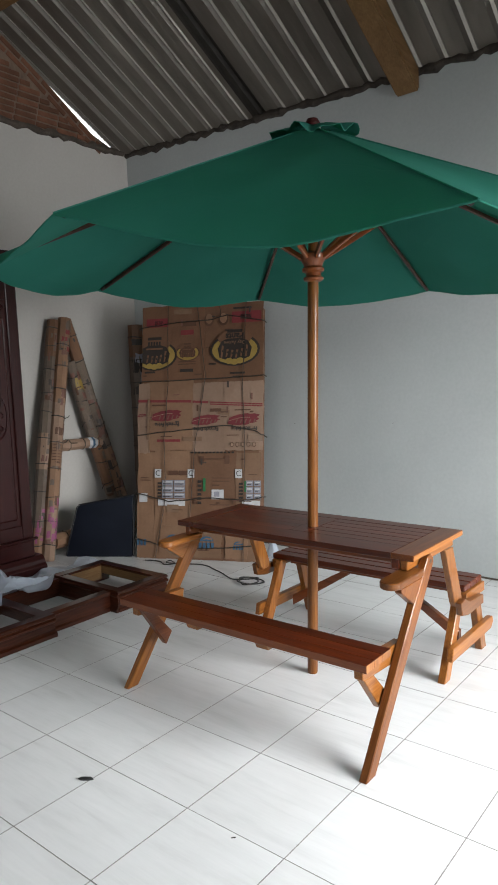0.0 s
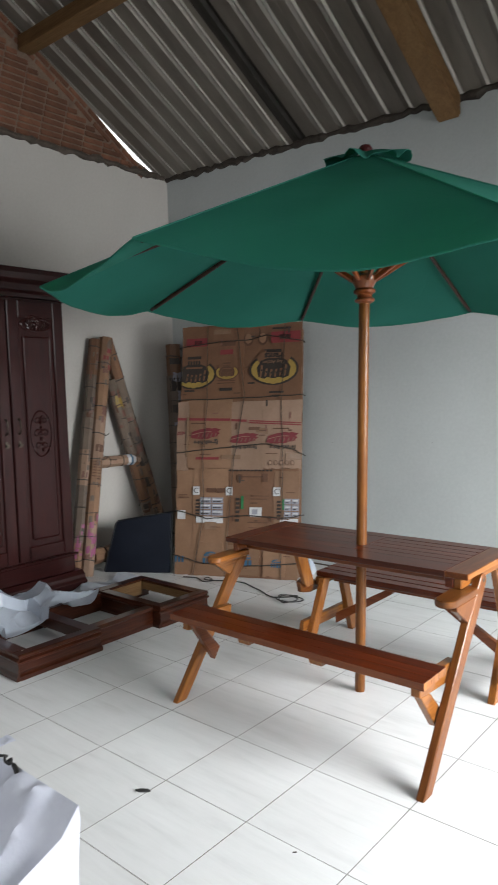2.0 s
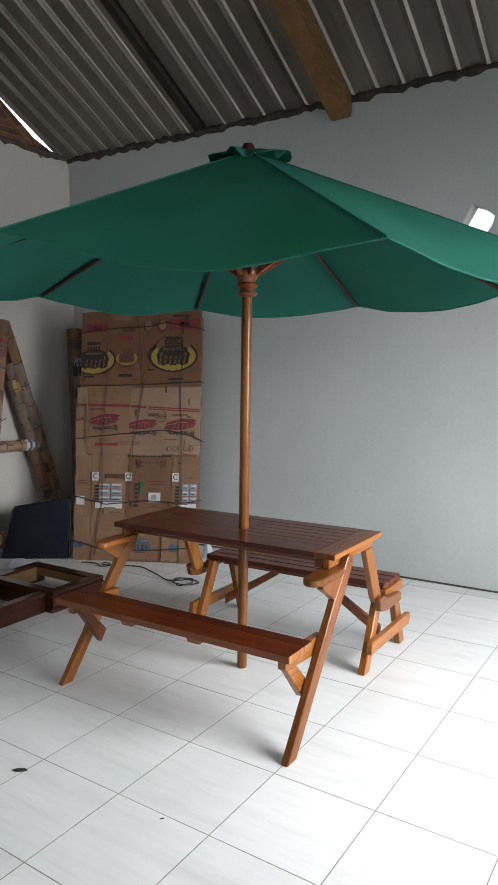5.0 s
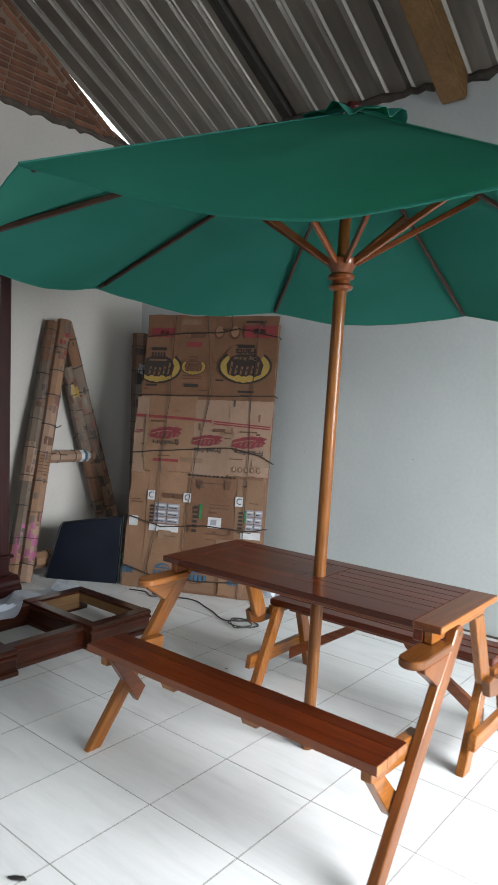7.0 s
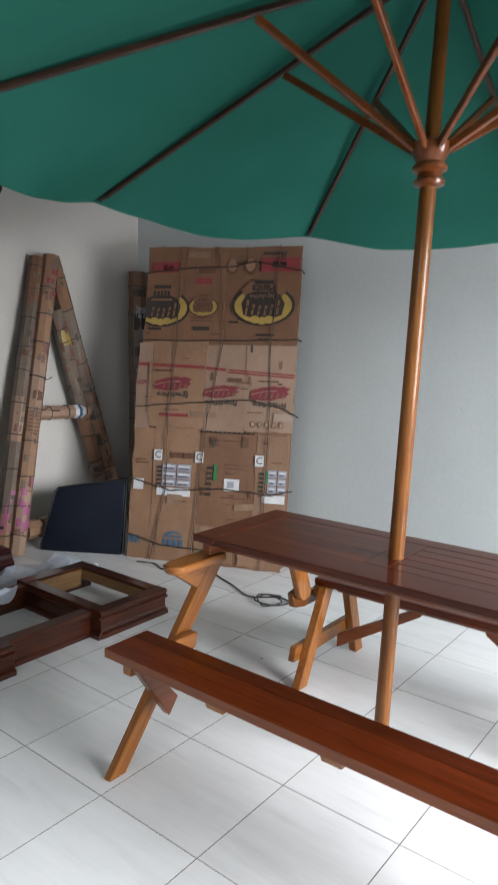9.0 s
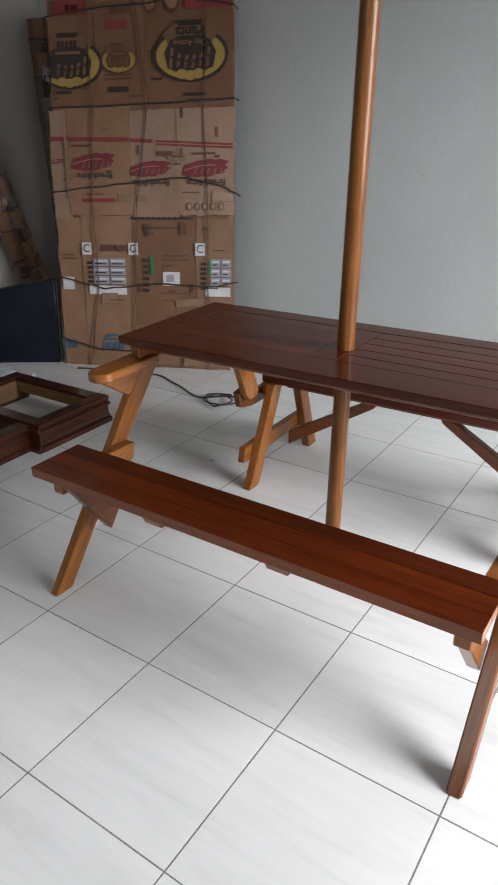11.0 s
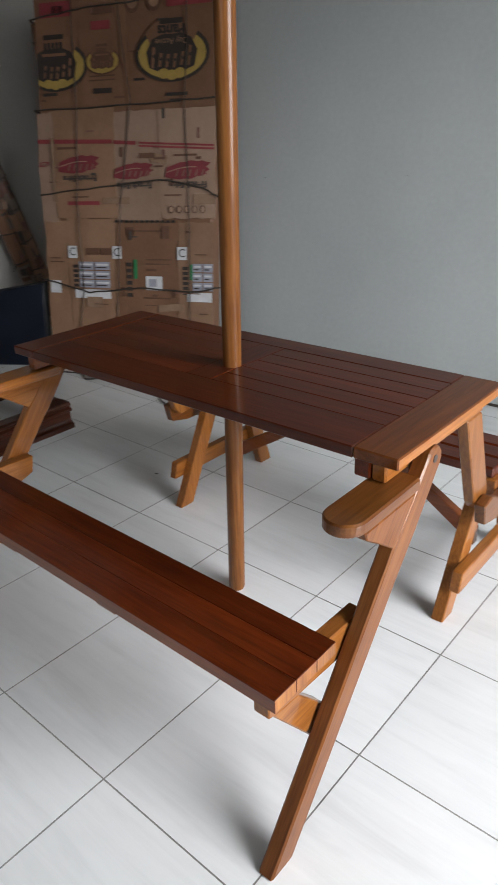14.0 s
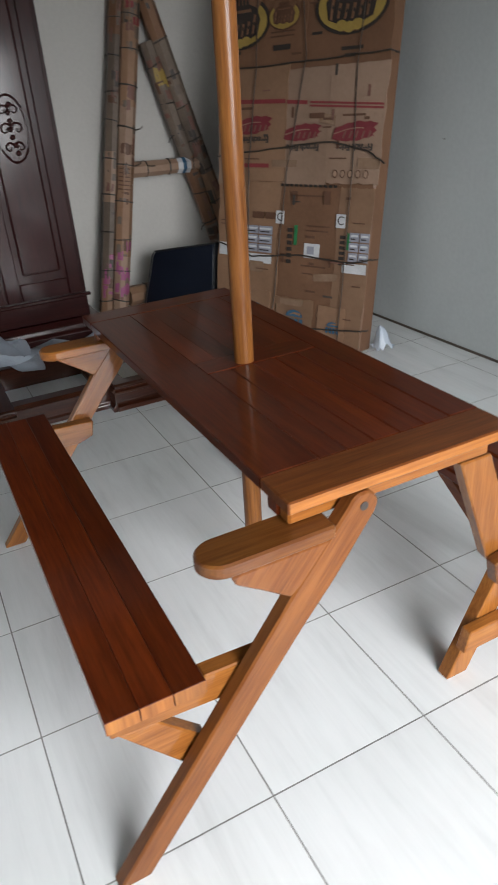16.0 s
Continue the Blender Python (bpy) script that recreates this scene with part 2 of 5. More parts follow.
def cardboard(name, dark, light):
    m, nt, b = start(name)
    v = coords(nt, (1, 1, 1))
    flute = nt.nodes.new("ShaderNodeTexWave")
    flute.inputs["Scale"].default_value, flute.inputs["Distortion"].default_value = 26.0, 0.6
    nt.links.new(v, flute.inputs[0])
    big, small = noise_tex(nt, v, 3.5, 5), noise_tex(nt, v, 50, 4)
    c = ramp(nt, big, [(0.3, dark), (0.7, light)])
    c = mixc(nt, 0.25, c, ramp(nt, small, [(0.3, dark), (0.7, light)]))
    c = bright(nt, c, rand_value(nt, 0.86, 1.12))
    nt.links.new(c, b.inputs["Base Color"])
    b.inputs["Roughness"].default_value = 0.62
    b.inputs["Coat Weight"].default_value, b.inputs["Coat Roughness"].default_value = 0.12, 0.3
    h = nt.nodes.new("ShaderNodeMath")
    h.operation = "ADD"
    nt.links.new(big, h.inputs[0])
    k = nt.nodes.new("ShaderNodeMath")
    k.operation, k.inputs[1].default_value = "MULTIPLY", 0.02
    nt.links.new(flute.outputs["Fac"], k.inputs[0])
    nt.links.new(k.outputs[0], h.inputs[1])
    bump(nt, b, h.outputs[0], 0.5, 0.012)
    return m


card_brown = cardboard("card_brown", (0.124, 0.058, 0.028), (0.190, 0.093, 0.048))
card_tan = cardboard("card_tan", (0.174, 0.092, 0.050), (0.256, 0.144, 0.083))
card_pale = cardboard("card_pale", (0.228, 0.140, 0.091), (0.312, 0.203, 0.142))
card_grey = cardboard("card_grey", (0.092, 0.066, 0.049), (0.178, 0.130, 0.096))


def ink(name, c, rough=0.55):
    return surface(name, tuple(0.8 * k for k in c), tuple(min(1, 1.15 * k) for k in c), rough, (1, 1, 1), 14, 0.05, 80)


ink_black, ink_brown = ink("ink_black", (0.03, 0.022, 0.018)), ink("ink_brown", (0.10, 0.045, 0.025))
ink_leaf = ink("ink_leaf", (0.155, 0.021, 0.027))
ink_yellow, ink_red = ink("ink_yellow", (0.32, 0.215, 0.05)), ink("ink_red", (0.20, 0.028, 0.032))
ink_white, ink_grey = ink("ink_white", (0.52, 0.52, 0.53)), ink("ink_grey", (0.26, 0.26, 0.30))
ink_rust = ink("ink_rust", (0.16, 0.075, 0.055))
ink_ochre, ink_dirt = ink("ink_ochre", (0.30, 0.20, 0.045)), ink("ink_dirt", (0.055, 0.042, 0.035))
ink_blue, ink_green, ink_pink = ink("ink_blue", (0.034, 0.095, 0.165)), ink("ink_green", (0.02, 0.15, 0.05)), ink("ink_pink", (0.29, 0.075, 0.17))
rope_mat = surface("black_strap", (0.018, 0.013, 0.010), (0.045, 0.034, 0.026), 0.5, (1, 1, 1), 20, 0.2, 120)
cord_mat = surface("brown_cord", (0.030, 0.020, 0.015), (0.072, 0.050, 0.036), 0.6, (1, 1, 1), 20, 0.2, 120)
cable_mat = surface("cable_rubber", (0.012, 0.012, 0.012), (0.03, 0.03, 0.03), 0.45, (1, 1, 1), 20, 0.1, 100)
vinyl = surface("navy_vinyl", (0.003, 0.0045, 0.010), (0.006, 0.009, 0.018), 0.4, (1, 1, 1), 5, 0.35, 2.6, dist=0.02, spec=0.28)
white_cover = surface("white_cover", (0.50, 0.52, 0.62), (0.66, 0.685, 0.76), 0.5, (1, 1, 1), 4, 0.3, 20, dist=0.008)
tape_mat = surface("clear_tape", (0.185, 0.112, 0.070), (0.255, 0.165, 0.110), 0.22, (1, 1, 1), 12, 0.1, 60)


def film_material():
    m, nt, b = start("plastic_film")
    v = coords(nt, (1, 1, 1))
    n = noise_tex(nt, v, 9, 5)
    b.inputs["Base Color"].default_value = (0.52, 0.575, 0.66, 1)
    b.inputs["Roughness"].default_value = 0.28
    bump(nt, b, n, 0.12, 0.01)
    tr = nt.nodes.new("ShaderNodeBsdfTransparent")
    tr.inputs[0].default_value = (0.93, 0.95, 0.97, 1)
    mix = nt.nodes.new("ShaderNodeMixShader")
    r = nt.nodes.new("ShaderNodeMapRange")
    r.inputs["To Min"].default_value, r.inputs["To Max"].default_value = 0.52, 0.80
    nt.links.new(n, r.inputs["Value"])
    nt.links.new(r.outputs[0], mix.inputs[0])
    nt.links.new(tr.outputs[0], mix.inputs[1])
    nt.links.new(b.outputs[0], mix.inputs[2])
    nt.links.new(mix.outputs[0], nt.nodes["Material Output"].inputs[0])
    return m


film_mat = film_material()

# ---- mesh helpers ----
INV = {}


def thing(name, m, label, category, group="", kind=""):
    """An Empty at the base of a thing; its parts are given in world coordinates."""
    ob = new(name)
    ob.empty_display_size = 0.1
    m = m if isinstance(m, Matrix) else Matrix.Translation(m)
    ob.matrix_basis = m
    INV[ob] = m.inverted()
    return tagged(ob, label, category, group, kind)


def local(name, m, label, category, group="", kind=""):
    """The same, with its parts in its own coordinates."""
    ob = thing(name, m, label, category, group, kind)
    del INV[ob]
    return ob


def mesh(name, bm, material, smooth=False):
    bmesh.ops.recalc_face_normals(bm, faces=bm.faces)
    me = bpy.data.meshes.new(name)
    bm.to_mesh(me)
    bm.free()
    for m in material if isinstance(material, (list, tuple)) else (material,):
        me.materials.append(m)
    if smooth:
        me.polygons.foreach_set("use_smooth", [True] * len(me.polygons))
        me.set_sharp_from_angle(angle=radians(40))
    return me


def part(name, bm, material, parent=None, label="", smooth=False):
    ob = new(name, mesh(name, bm, material, smooth))
    if parent is not None:
        ob.parent = parent
        ob.matrix_parent_inverse = INV.get(parent, Matrix())
    return tagged(ob, label)


def structure(name, bm, material, label, category, smooth=False):
    return tagged(part(name, bm, material, None, "", smooth), label, category, kind="structure")


def merge(bm, other):
    me = bpy.data.meshes.new("tmp")
    other.to_mesh(me)
    other.free()
    bm.from_mesh(me)
    bpy.data.meshes.remove(me)
    return bm


def box(x0, x1, y0, y1, z0, z1, bevel=0.0, m=None, seg=1):
    bm = bmesh.new()
    bmesh.ops.create_cube(bm, size=1)
    for v in bm.verts:
        v.co = Vector(((x0 + x1) / 2 + v.co.x * (x1 - x0), (y0 + y1) / 2 + v.co.y * (y1 - y0), (z0 + z1) / 2 + v.co.z * (z1 - z0)))
    if bevel:
        bmesh.ops.bevel(bm, geom=bm.edges[:], offset=bevel, segments=seg, affect="EDGES", profile=0.5)
    if m is not None:
        bm.transform(m)
    return bm


def prism(pts, axis, lo, hi, bevel=0.0):
    """A flat outline in the plane across an axis, given thickness along it."""
    bm = bmesh.new()

    def at(p, d):
        q = list(p)
        q.insert(axis, d)
        return q

    a = [bm.verts.new(at(p, lo)) for p in pts]
    b = [bm.verts.new(at(p, hi)) for p in pts]
    bm.faces.new(a)
    bm.faces.new(b[::-1])
    for i in range(len(pts)):
        j = (i + 1) % len(pts)
        bm.faces.new((a[i], b[i], b[j], a[j]))
    bmesh.ops.recalc_face_normals(bm, faces=bm.faces)
    if bevel:
        bmesh.ops.bevel(bm, geom=bm.edges[:], offset=bevel, segments=1, affect="EDGES", profile=0.5)
    return bm


def tube(points, radius, sides=10, cap=True, phase=0.0):
    """A round bar along points; radius may vary along it."""
    bm = bmesh.new()
    pts = [Vector(p) for p in points]
    rad = radius if isinstance(radius, (list, tuple)) else [radius] * len(pts)
    rings = []
    for i, p in enumerate(pts):
        d = (pts[min(i + 1, len(pts) - 1)] - pts[max(i - 1, 0)]).normalized()
        side = d.cross(Vector((0, 0, 1)) if abs(d.z) < 0.9 else Vector((1, 0, 0))).normalized()
        up = side.cross(d)
        rings.append([bm.verts.new(p + rad[i] * (math.cos(a) * side + math.sin(a) * up)) for a in (phase + 2 * math.pi * k / sides for k in range(sides))])
    for r, q in zip(rings, rings[1:]):
        for k in range(sides):
            bm.faces.new((r[k], r[(k + 1) % sides], q[(k + 1) % sides], q[k]))
    if cap:
        bm.faces.new(rings[0][::-1])
        bm.faces.new(rings[-1])
    return bm


def lathe(profile, sides=24, centre=(0, 0)):
    bm = bmesh.new()
    rings = [[bm.verts.new((centre[0] + r * math.cos(a), centre[1] + r * math.sin(a), z)) for a in (2 * math.pi * k / sides for k in range(sides))] for r, z in profile]
    for r, q in zip(rings, rings[1:]):
        for k in range(sides):
            bm.faces.new((r[k], r[(k + 1) % sides], q[(k + 1) % sides], q[k]))
    bm.faces.new(rings[0][::-1])
    bm.faces.new(rings[-1])
    return bm


def board(p, q, width, lo, hi, bevel=0.004):
    """A straight board in the y-z plane from p to q, between x = lo and hi."""
    p, q = Vector(p), Vector(q)
    d = (q - p).normalized()
    n = Vector((-d.y, d.x)) * width / 2
    return prism([tuple(p - n), tuple(p + n), tuple(q + n), tuple(q - n)], 0, lo, hi, bevel)


# ---- room ----
def eave(x):
    return 3.51 - 0.036 * (x + 2.5)


SLOPE = 0.56
RIDGE_Y = -0.75


def wall_with_holes(outline, holes, axis, lo, hi):
    """A wall across an axis with openings that go through it."""
    bm = bmesh.new()

    def at(p, d):
        q = list(p)
        q.insert(axis, d)
        return q

    loops = []
    for pts in (outline, *holes):
        vs = [bm.verts.new(at(p, lo)) for p in pts]
        loops.append([bm.edges.new((vs[i], vs[(i + 1) % len(vs)])) for i in range(len(vs))])
    bmesh.ops.triangle_fill(bm, use_beauty=True, edges=[e for l in loops for e in l])
    out = bmesh.ops.extrude_face_region(bm, geom=bm.faces[:])
    vec = [0, 0, 0]
    vec[axis] = hi - lo
    bmesh.ops.translate(bm, vec=vec, verts=[v for v in out["geom"] if isinstance(v, bmesh.types.BMVert)])
    return bm


hole = [(1.105, 2.43), (1.175, 2.545), (1.235, 2.52), (1.315, 2.455), (1.30, 2.40), (1.235, 2.315), (1.17, 2.345)]
structure("wall_north", wall_with_holes([(XL - 0.14, -0.05), (XR + 0.14, -0.05), (XR + 0.14, eave(XR) - 0.02), (XL - 0.14, eave(XL) - 0.02)], [hole], 1, YB, YB + 0.13), wall_paint,
          "pale grey-blue painted plaster wall with a broken hole", "wall")
structure("wall_west", box(XL - 0.13, XL, YF - 0.13, YB - 0.002, -0.05, 3.495), warm_tone, "painted plaster wall below brick gable, coloured a warmer off-white", "wall")
structure("wall_east", wall_with_holes([(YF - 0.13, -0.05), (YB - 0.002, -0.05), (YB - 0.002, 3.26), (RIDGE_Y, 5.10), (YF - 0.13, 3.26)],
                                       [[(-0.8, 0.0), (1.9, 0.0), (1.9, 2.5), (-0.8, 2.5)]], 0, XR, XR + 0.13), wall_paint, "pale painted plaster wall with a wide open doorway", "wall")
structure("wall_south", wall_with_holes([(XL - 0.002, -0.05), (XR - 0.002, -0.05), (XR - 0.002, 3.26), (XL - 0.002, 3.26)],
                                        [[(0.2, 0.3), (3.0, 0.3), (3.0, 3.12), (0.2, 3.12)]], 1, YF - 0.13, YF), wall_paint, "pale painted plaster wall with a wide window opening", "wall")
structure("ground", box(-30, 40, -40, 30, -0.4, -0.06), cement, "bare grey ground outside the room", "ground")

# corrugated roof, sheets folded from trapezoid ribs, on both sides of the ridge
def roof_sheet(y0, z0, y1, z1, x0, x1, pitch=0.186, anchor=-0.79):
    bm = bmesh.new()
    xs = []
    k = math.floor((x0 - anchor) / pitch)
    while anchor + k * pitch < x1:
        c = anchor + k * pitch
        xs += [(c - 0.032, 0), (c - 0.012, 0.030), (c + 0.012, 0.030), (c + 0.032, 0)]
        xs += [(c + 0.093 - 0.012, 0), (c + 0.093, 0.0008), (c + 0.093 + 0.012, 0)]
        k += 1
    lo = [bm.verts.new((x, y0, z0 - 0.036 * (x + 2.5) + h)) for x, h in xs]
    hi = [bm.verts.new((x, y1, z1 - 0.036 * (x + 2.5) + h)) for x, h in xs]
    for i in range(len(xs) - 1):
        f = bm.faces.new((lo[i], lo[i + 1], hi[i + 1], hi[i]))
        # crests take the paler zinc that stands for their glint
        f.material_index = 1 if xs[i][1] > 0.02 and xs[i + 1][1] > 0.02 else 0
        if -1.085 < xs[i][0] < -0.985:
            f.material_index = 2
    bmesh.ops.solidify(bm, geom=bm.faces[:], thickness=0.002)
    return bm


ridge_z = 3.51 + SLOPE * (YB - RIDGE_Y)
rb = roof_sheet(YB + 0.35, 3.51 - SLOPE * 0.35, RIDGE_Y, ridge_z, XL - 0.04, XR + 0.3)
merge(rb, roof_sheet(YF - 0.4, ridge_z - SLOPE * (RIDGE_Y - YF + 0.4), RIDGE_Y, ridge_z, XL - 0.04, XR + 0.3))
structure("ceiling", rb, (roof_mat, rib_glint_zinc, dark_pan), "corrugated zinc roof sheets seen from below", "ceiling")


def ragged(axis_pts, size, seed):
    """A rough mortar strip along points."""
    rnd = random.Random(seed)
    pts, rad = [], []
    for a, b in zip(axis_pts, axis_pts[1:]):
        a, b = Vector(a), Vector(b)
        n = max(2, int((b - a).length / 0.05))
        for i in range(n):
            pts.append(a.lerp(b, i / n) + Vector((0, rnd.uniform(-0.004, 0.004), rnd.uniform(-0.012, 0.012))))
            rad.append(size * rnd.uniform(0.55, 1.3))
    return tube(pts, rad, 7)


structure("trim_mortar_north", ragged([(XL, YB - 0.005, eave(XL) - 0.015), (XR, YB - 0.005, eave(XR) - 0.015)], 0.027, 3), shaded_mortar, "rough mortar along the roof edge, darkened for the shadow under the sheets", "mortar")
structure("trim_mortar_west", ragged([(XL + 0.005, YF, 3.50), (XL + 0.005, YB, 3.51)], 0.030, 5), cement, "rough dark mortar ledge under the brick gable", "mortar")

for x, z in ((-0.767, 1.025), (0.094, 1.045)):
    tagged(part("nail", tube([(x, YB + 0.01, z), (x, YB - 0.012, z), (x, YB - 0.014, z)], [0.0012, 0.0012, 0.0019], 8), cement), "small rusty nail in the painted wall", "nail")

structure("trim_wall_foot", box(XL, XR, YB - 0.005, YB + 0.002, 0.0006, 0.013), cement, "thin dark joint along the foot of the wall", "joint")

# ---- bright sky behind the gaps ----
glow, gnt, gb = start("bright_sky")
gb.inputs["Base Color"].default_value = (0.9, 0.93, 0.96, 1)
gb.inputs["Emission Color"].default_value = (0.95, 0.98, 1.0, 1)
gb.inputs["Emission Strength"].default_value = 1.7
structure("backdrop_north", box(-1.0, 6.0, 6.0, 6.05, 1.5, 5.0), glow, "bright overcast sky behind the back wall", "sky")
structure("backdrop_west", box(-7.05, -7.0, 1.0, 10.0, 3.5, 8.0), glow, "bright overcast sky behind the gable", "sky")

# ---- roof timbers ----
def rafter(x, w, d, label):
    bm = bmesh.new()
    bmesh.ops.create_cube(bm, size=1)
    e = 3.51 - 0.036 * (x + 2.5)
    y0, y1 = YB - 0.015, RIDGE_Y
    for v in bm.verts:
        y = y0 if v.co.y > 0 else y1
        zt = e + SLOPE * (YB - y) - 0.012
        v.co = Vector((x + v.co.x * w, y, zt if v.co.z > 0 else zt - d))
    bmesh.ops.bevel(bm, geom=bm.edges[:], offset=0.012, segments=2, affect="EDGES")
    return tagged(part("rafter", bm, raw_wood[1]), label, "roof beam")


rafter(0.25, 0.165, 0.15, "rough brown timber rafter under the zinc roof")
pb = box(XL + 0.002, XR - 0.002, 1.00, 1.12, 4.16, 4.28, 0.01)
for v in pb.verts:
    v.co.z -= 0.036 * (v.co.x + 2.5)
tagged(part("purlin", pb, raw_wood[0]), "rough brown timber purlin resting on the brick gable", "roof beam")

# ---- picnic table ----
TX0, TX1, TY0, TY1, TB, TT = -0.052, 1.221, 0.456, 0.952, 0.695, 0.720
table = thing("picnic_table", (0.6, 0.55, 0), "varnished teak folding picnic table with attached slatted bench seat", "table")
EW = 0.098
for x0, x1 in ((TX0, TX0 + EW), (TX1 - EW, TX1)):
    end = box(x0, x1, TY0, TY1, TB, TT, 0.003)
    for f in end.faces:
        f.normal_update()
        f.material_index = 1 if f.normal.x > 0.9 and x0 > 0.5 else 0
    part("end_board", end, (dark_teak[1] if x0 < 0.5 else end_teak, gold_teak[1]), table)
part("front_board", box(TX0 + EW + 0.0006, TX1 - EW - 0.0006, TY0, 0.5796, TB, TT, 0.0022), dark_teak[0], table)
part("rear_board", box(TX0 + EW + 0.0006, TX1 - EW - 0.0006, 0.8804, TY1, TB, TT, 0.0022), dark_teak[0], table)
part("middle_board", box(0.5484, 0.6316, 0.580, 0.880, TB + 0.003, TT - 0.0005, 0.0015), dark_teak[1], table)
for x0, x1 in ((TX0 + EW + 0.0006, 0.548), (0.632, TX1 - EW - 0.0006)):
    for k in range(5):
        y0 = 0.580 + k * 0.060
        part("tabletop_slat", box(x0, x1, y0 + 0.0002, y0 + 0.0598, TB + 0.003, TT - 0.0008, 0.0024 if x0 > 0.5 else 0.0003), dark_teak[0], table)
part("rail", box(TX0 + 0.05, TX1 - 0.07, 0.545, 0.570, 0.652, TB - 0.0005, 0.003), red_teak[0], table)
part("rail", box(TX0 + 0.05, TX1 - 0.07, 0.850, 0.875, 0.652, TB - 0.0005, 0.003), red_teak[0], table)


def front_side(side):
    """Leg frame at one end of the table: a raking leg, arm bracket, arm rest, seat bearer and brace."""
    if side > 0:
        a, b, ia, ib = 1.190, 1.226, 1.152, 1.1885
    else:
        a, b, ia, ib = -0.058, -0.022, -0.0205, 0.016
    head = [(0.602 + 0.031 * math.cos(t), 0.664 + 0.030 * math.sin(t)) for t in (radians(-35 + 28 * k) for k in range(8))]
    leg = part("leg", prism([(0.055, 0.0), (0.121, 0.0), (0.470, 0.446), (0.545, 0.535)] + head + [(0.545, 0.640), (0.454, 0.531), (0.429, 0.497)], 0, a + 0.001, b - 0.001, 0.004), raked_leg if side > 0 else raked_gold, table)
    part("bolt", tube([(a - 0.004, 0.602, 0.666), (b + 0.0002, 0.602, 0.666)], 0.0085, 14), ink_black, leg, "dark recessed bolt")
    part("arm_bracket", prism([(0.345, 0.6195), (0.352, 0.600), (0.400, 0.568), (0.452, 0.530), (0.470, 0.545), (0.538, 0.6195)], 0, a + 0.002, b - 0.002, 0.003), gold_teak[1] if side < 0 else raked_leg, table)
    w = 0.043
    c = b - w if side > 0 else a + w
    outline = [(c + w * math.cos(t), 0.345 + 0.045 * math.sin(t)) for t in (math.pi * (1 + k / 14) for k in range(15))]
    outline += [(c + w, 0.545), (c - w * side * 0.9 if side > 0 else c + w, 0.550), (c - w, 0.550)] if side > 0 else [(c + w, 0.550), (c - w, 0.545)]
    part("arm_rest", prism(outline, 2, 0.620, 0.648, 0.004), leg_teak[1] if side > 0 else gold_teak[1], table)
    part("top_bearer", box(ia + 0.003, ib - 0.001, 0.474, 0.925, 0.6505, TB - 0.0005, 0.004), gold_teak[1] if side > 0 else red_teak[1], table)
    if side > 0:
        part("corner_block", box(1.118, 1.154, 0.470, 0.515, 0.652, TB - 0.0005, 0.003), dark_teak[1], table)
    # the bearer is notched under the seat and rises behind it
    part("seat_bearer", prism([(0.108, 0.347), (0.200, 0.337), (0.36, 0.326), (0.405, 0.342), (0.415, 0.394), (0.287, 0.400), (0.287, 0.3795), (0.108, 0.3795)], 0, ia, ib, 0.003), gold_teak[1], table)
    if side > 0:
        part("seat_brace", prism([(0.120, 0.3450), (0.195, 0.3368), (0.280, 0.247), (0.240, 0.190)], 0, ia + 0.002, ib - 0.002, 0.003), gold_teak[1], table)
    else:
        part("seat_brace", prism([(0.106, 0.3795), (0.160, 0.3795), (0.286, 0.225), (0.246, 0.172)], 0, ib + 0.001, ib + 0.034, 0.003), red_teak[1], table)


front_side(1)
front_side(-1)
for k in range(3):
    y0 = 0.101 + k * 0.0613
    slat = box(-0.10, 1.207, y0 + 0.0004, y0 + 0.0609, 0.380, 0.410, 0.0010)
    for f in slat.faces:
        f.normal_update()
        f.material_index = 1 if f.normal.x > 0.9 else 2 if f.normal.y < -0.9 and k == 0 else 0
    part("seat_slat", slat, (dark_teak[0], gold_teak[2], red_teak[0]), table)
for x in (0.355, 0.735):
    part("seat_cleat", prism([(0.106, 0.3795), (0.116, 0.356), (0.262, 0.356), (0.276, 0.3795)], 0, x - 0.03, x + 0.03, 0.002), gold_teak[1], table)

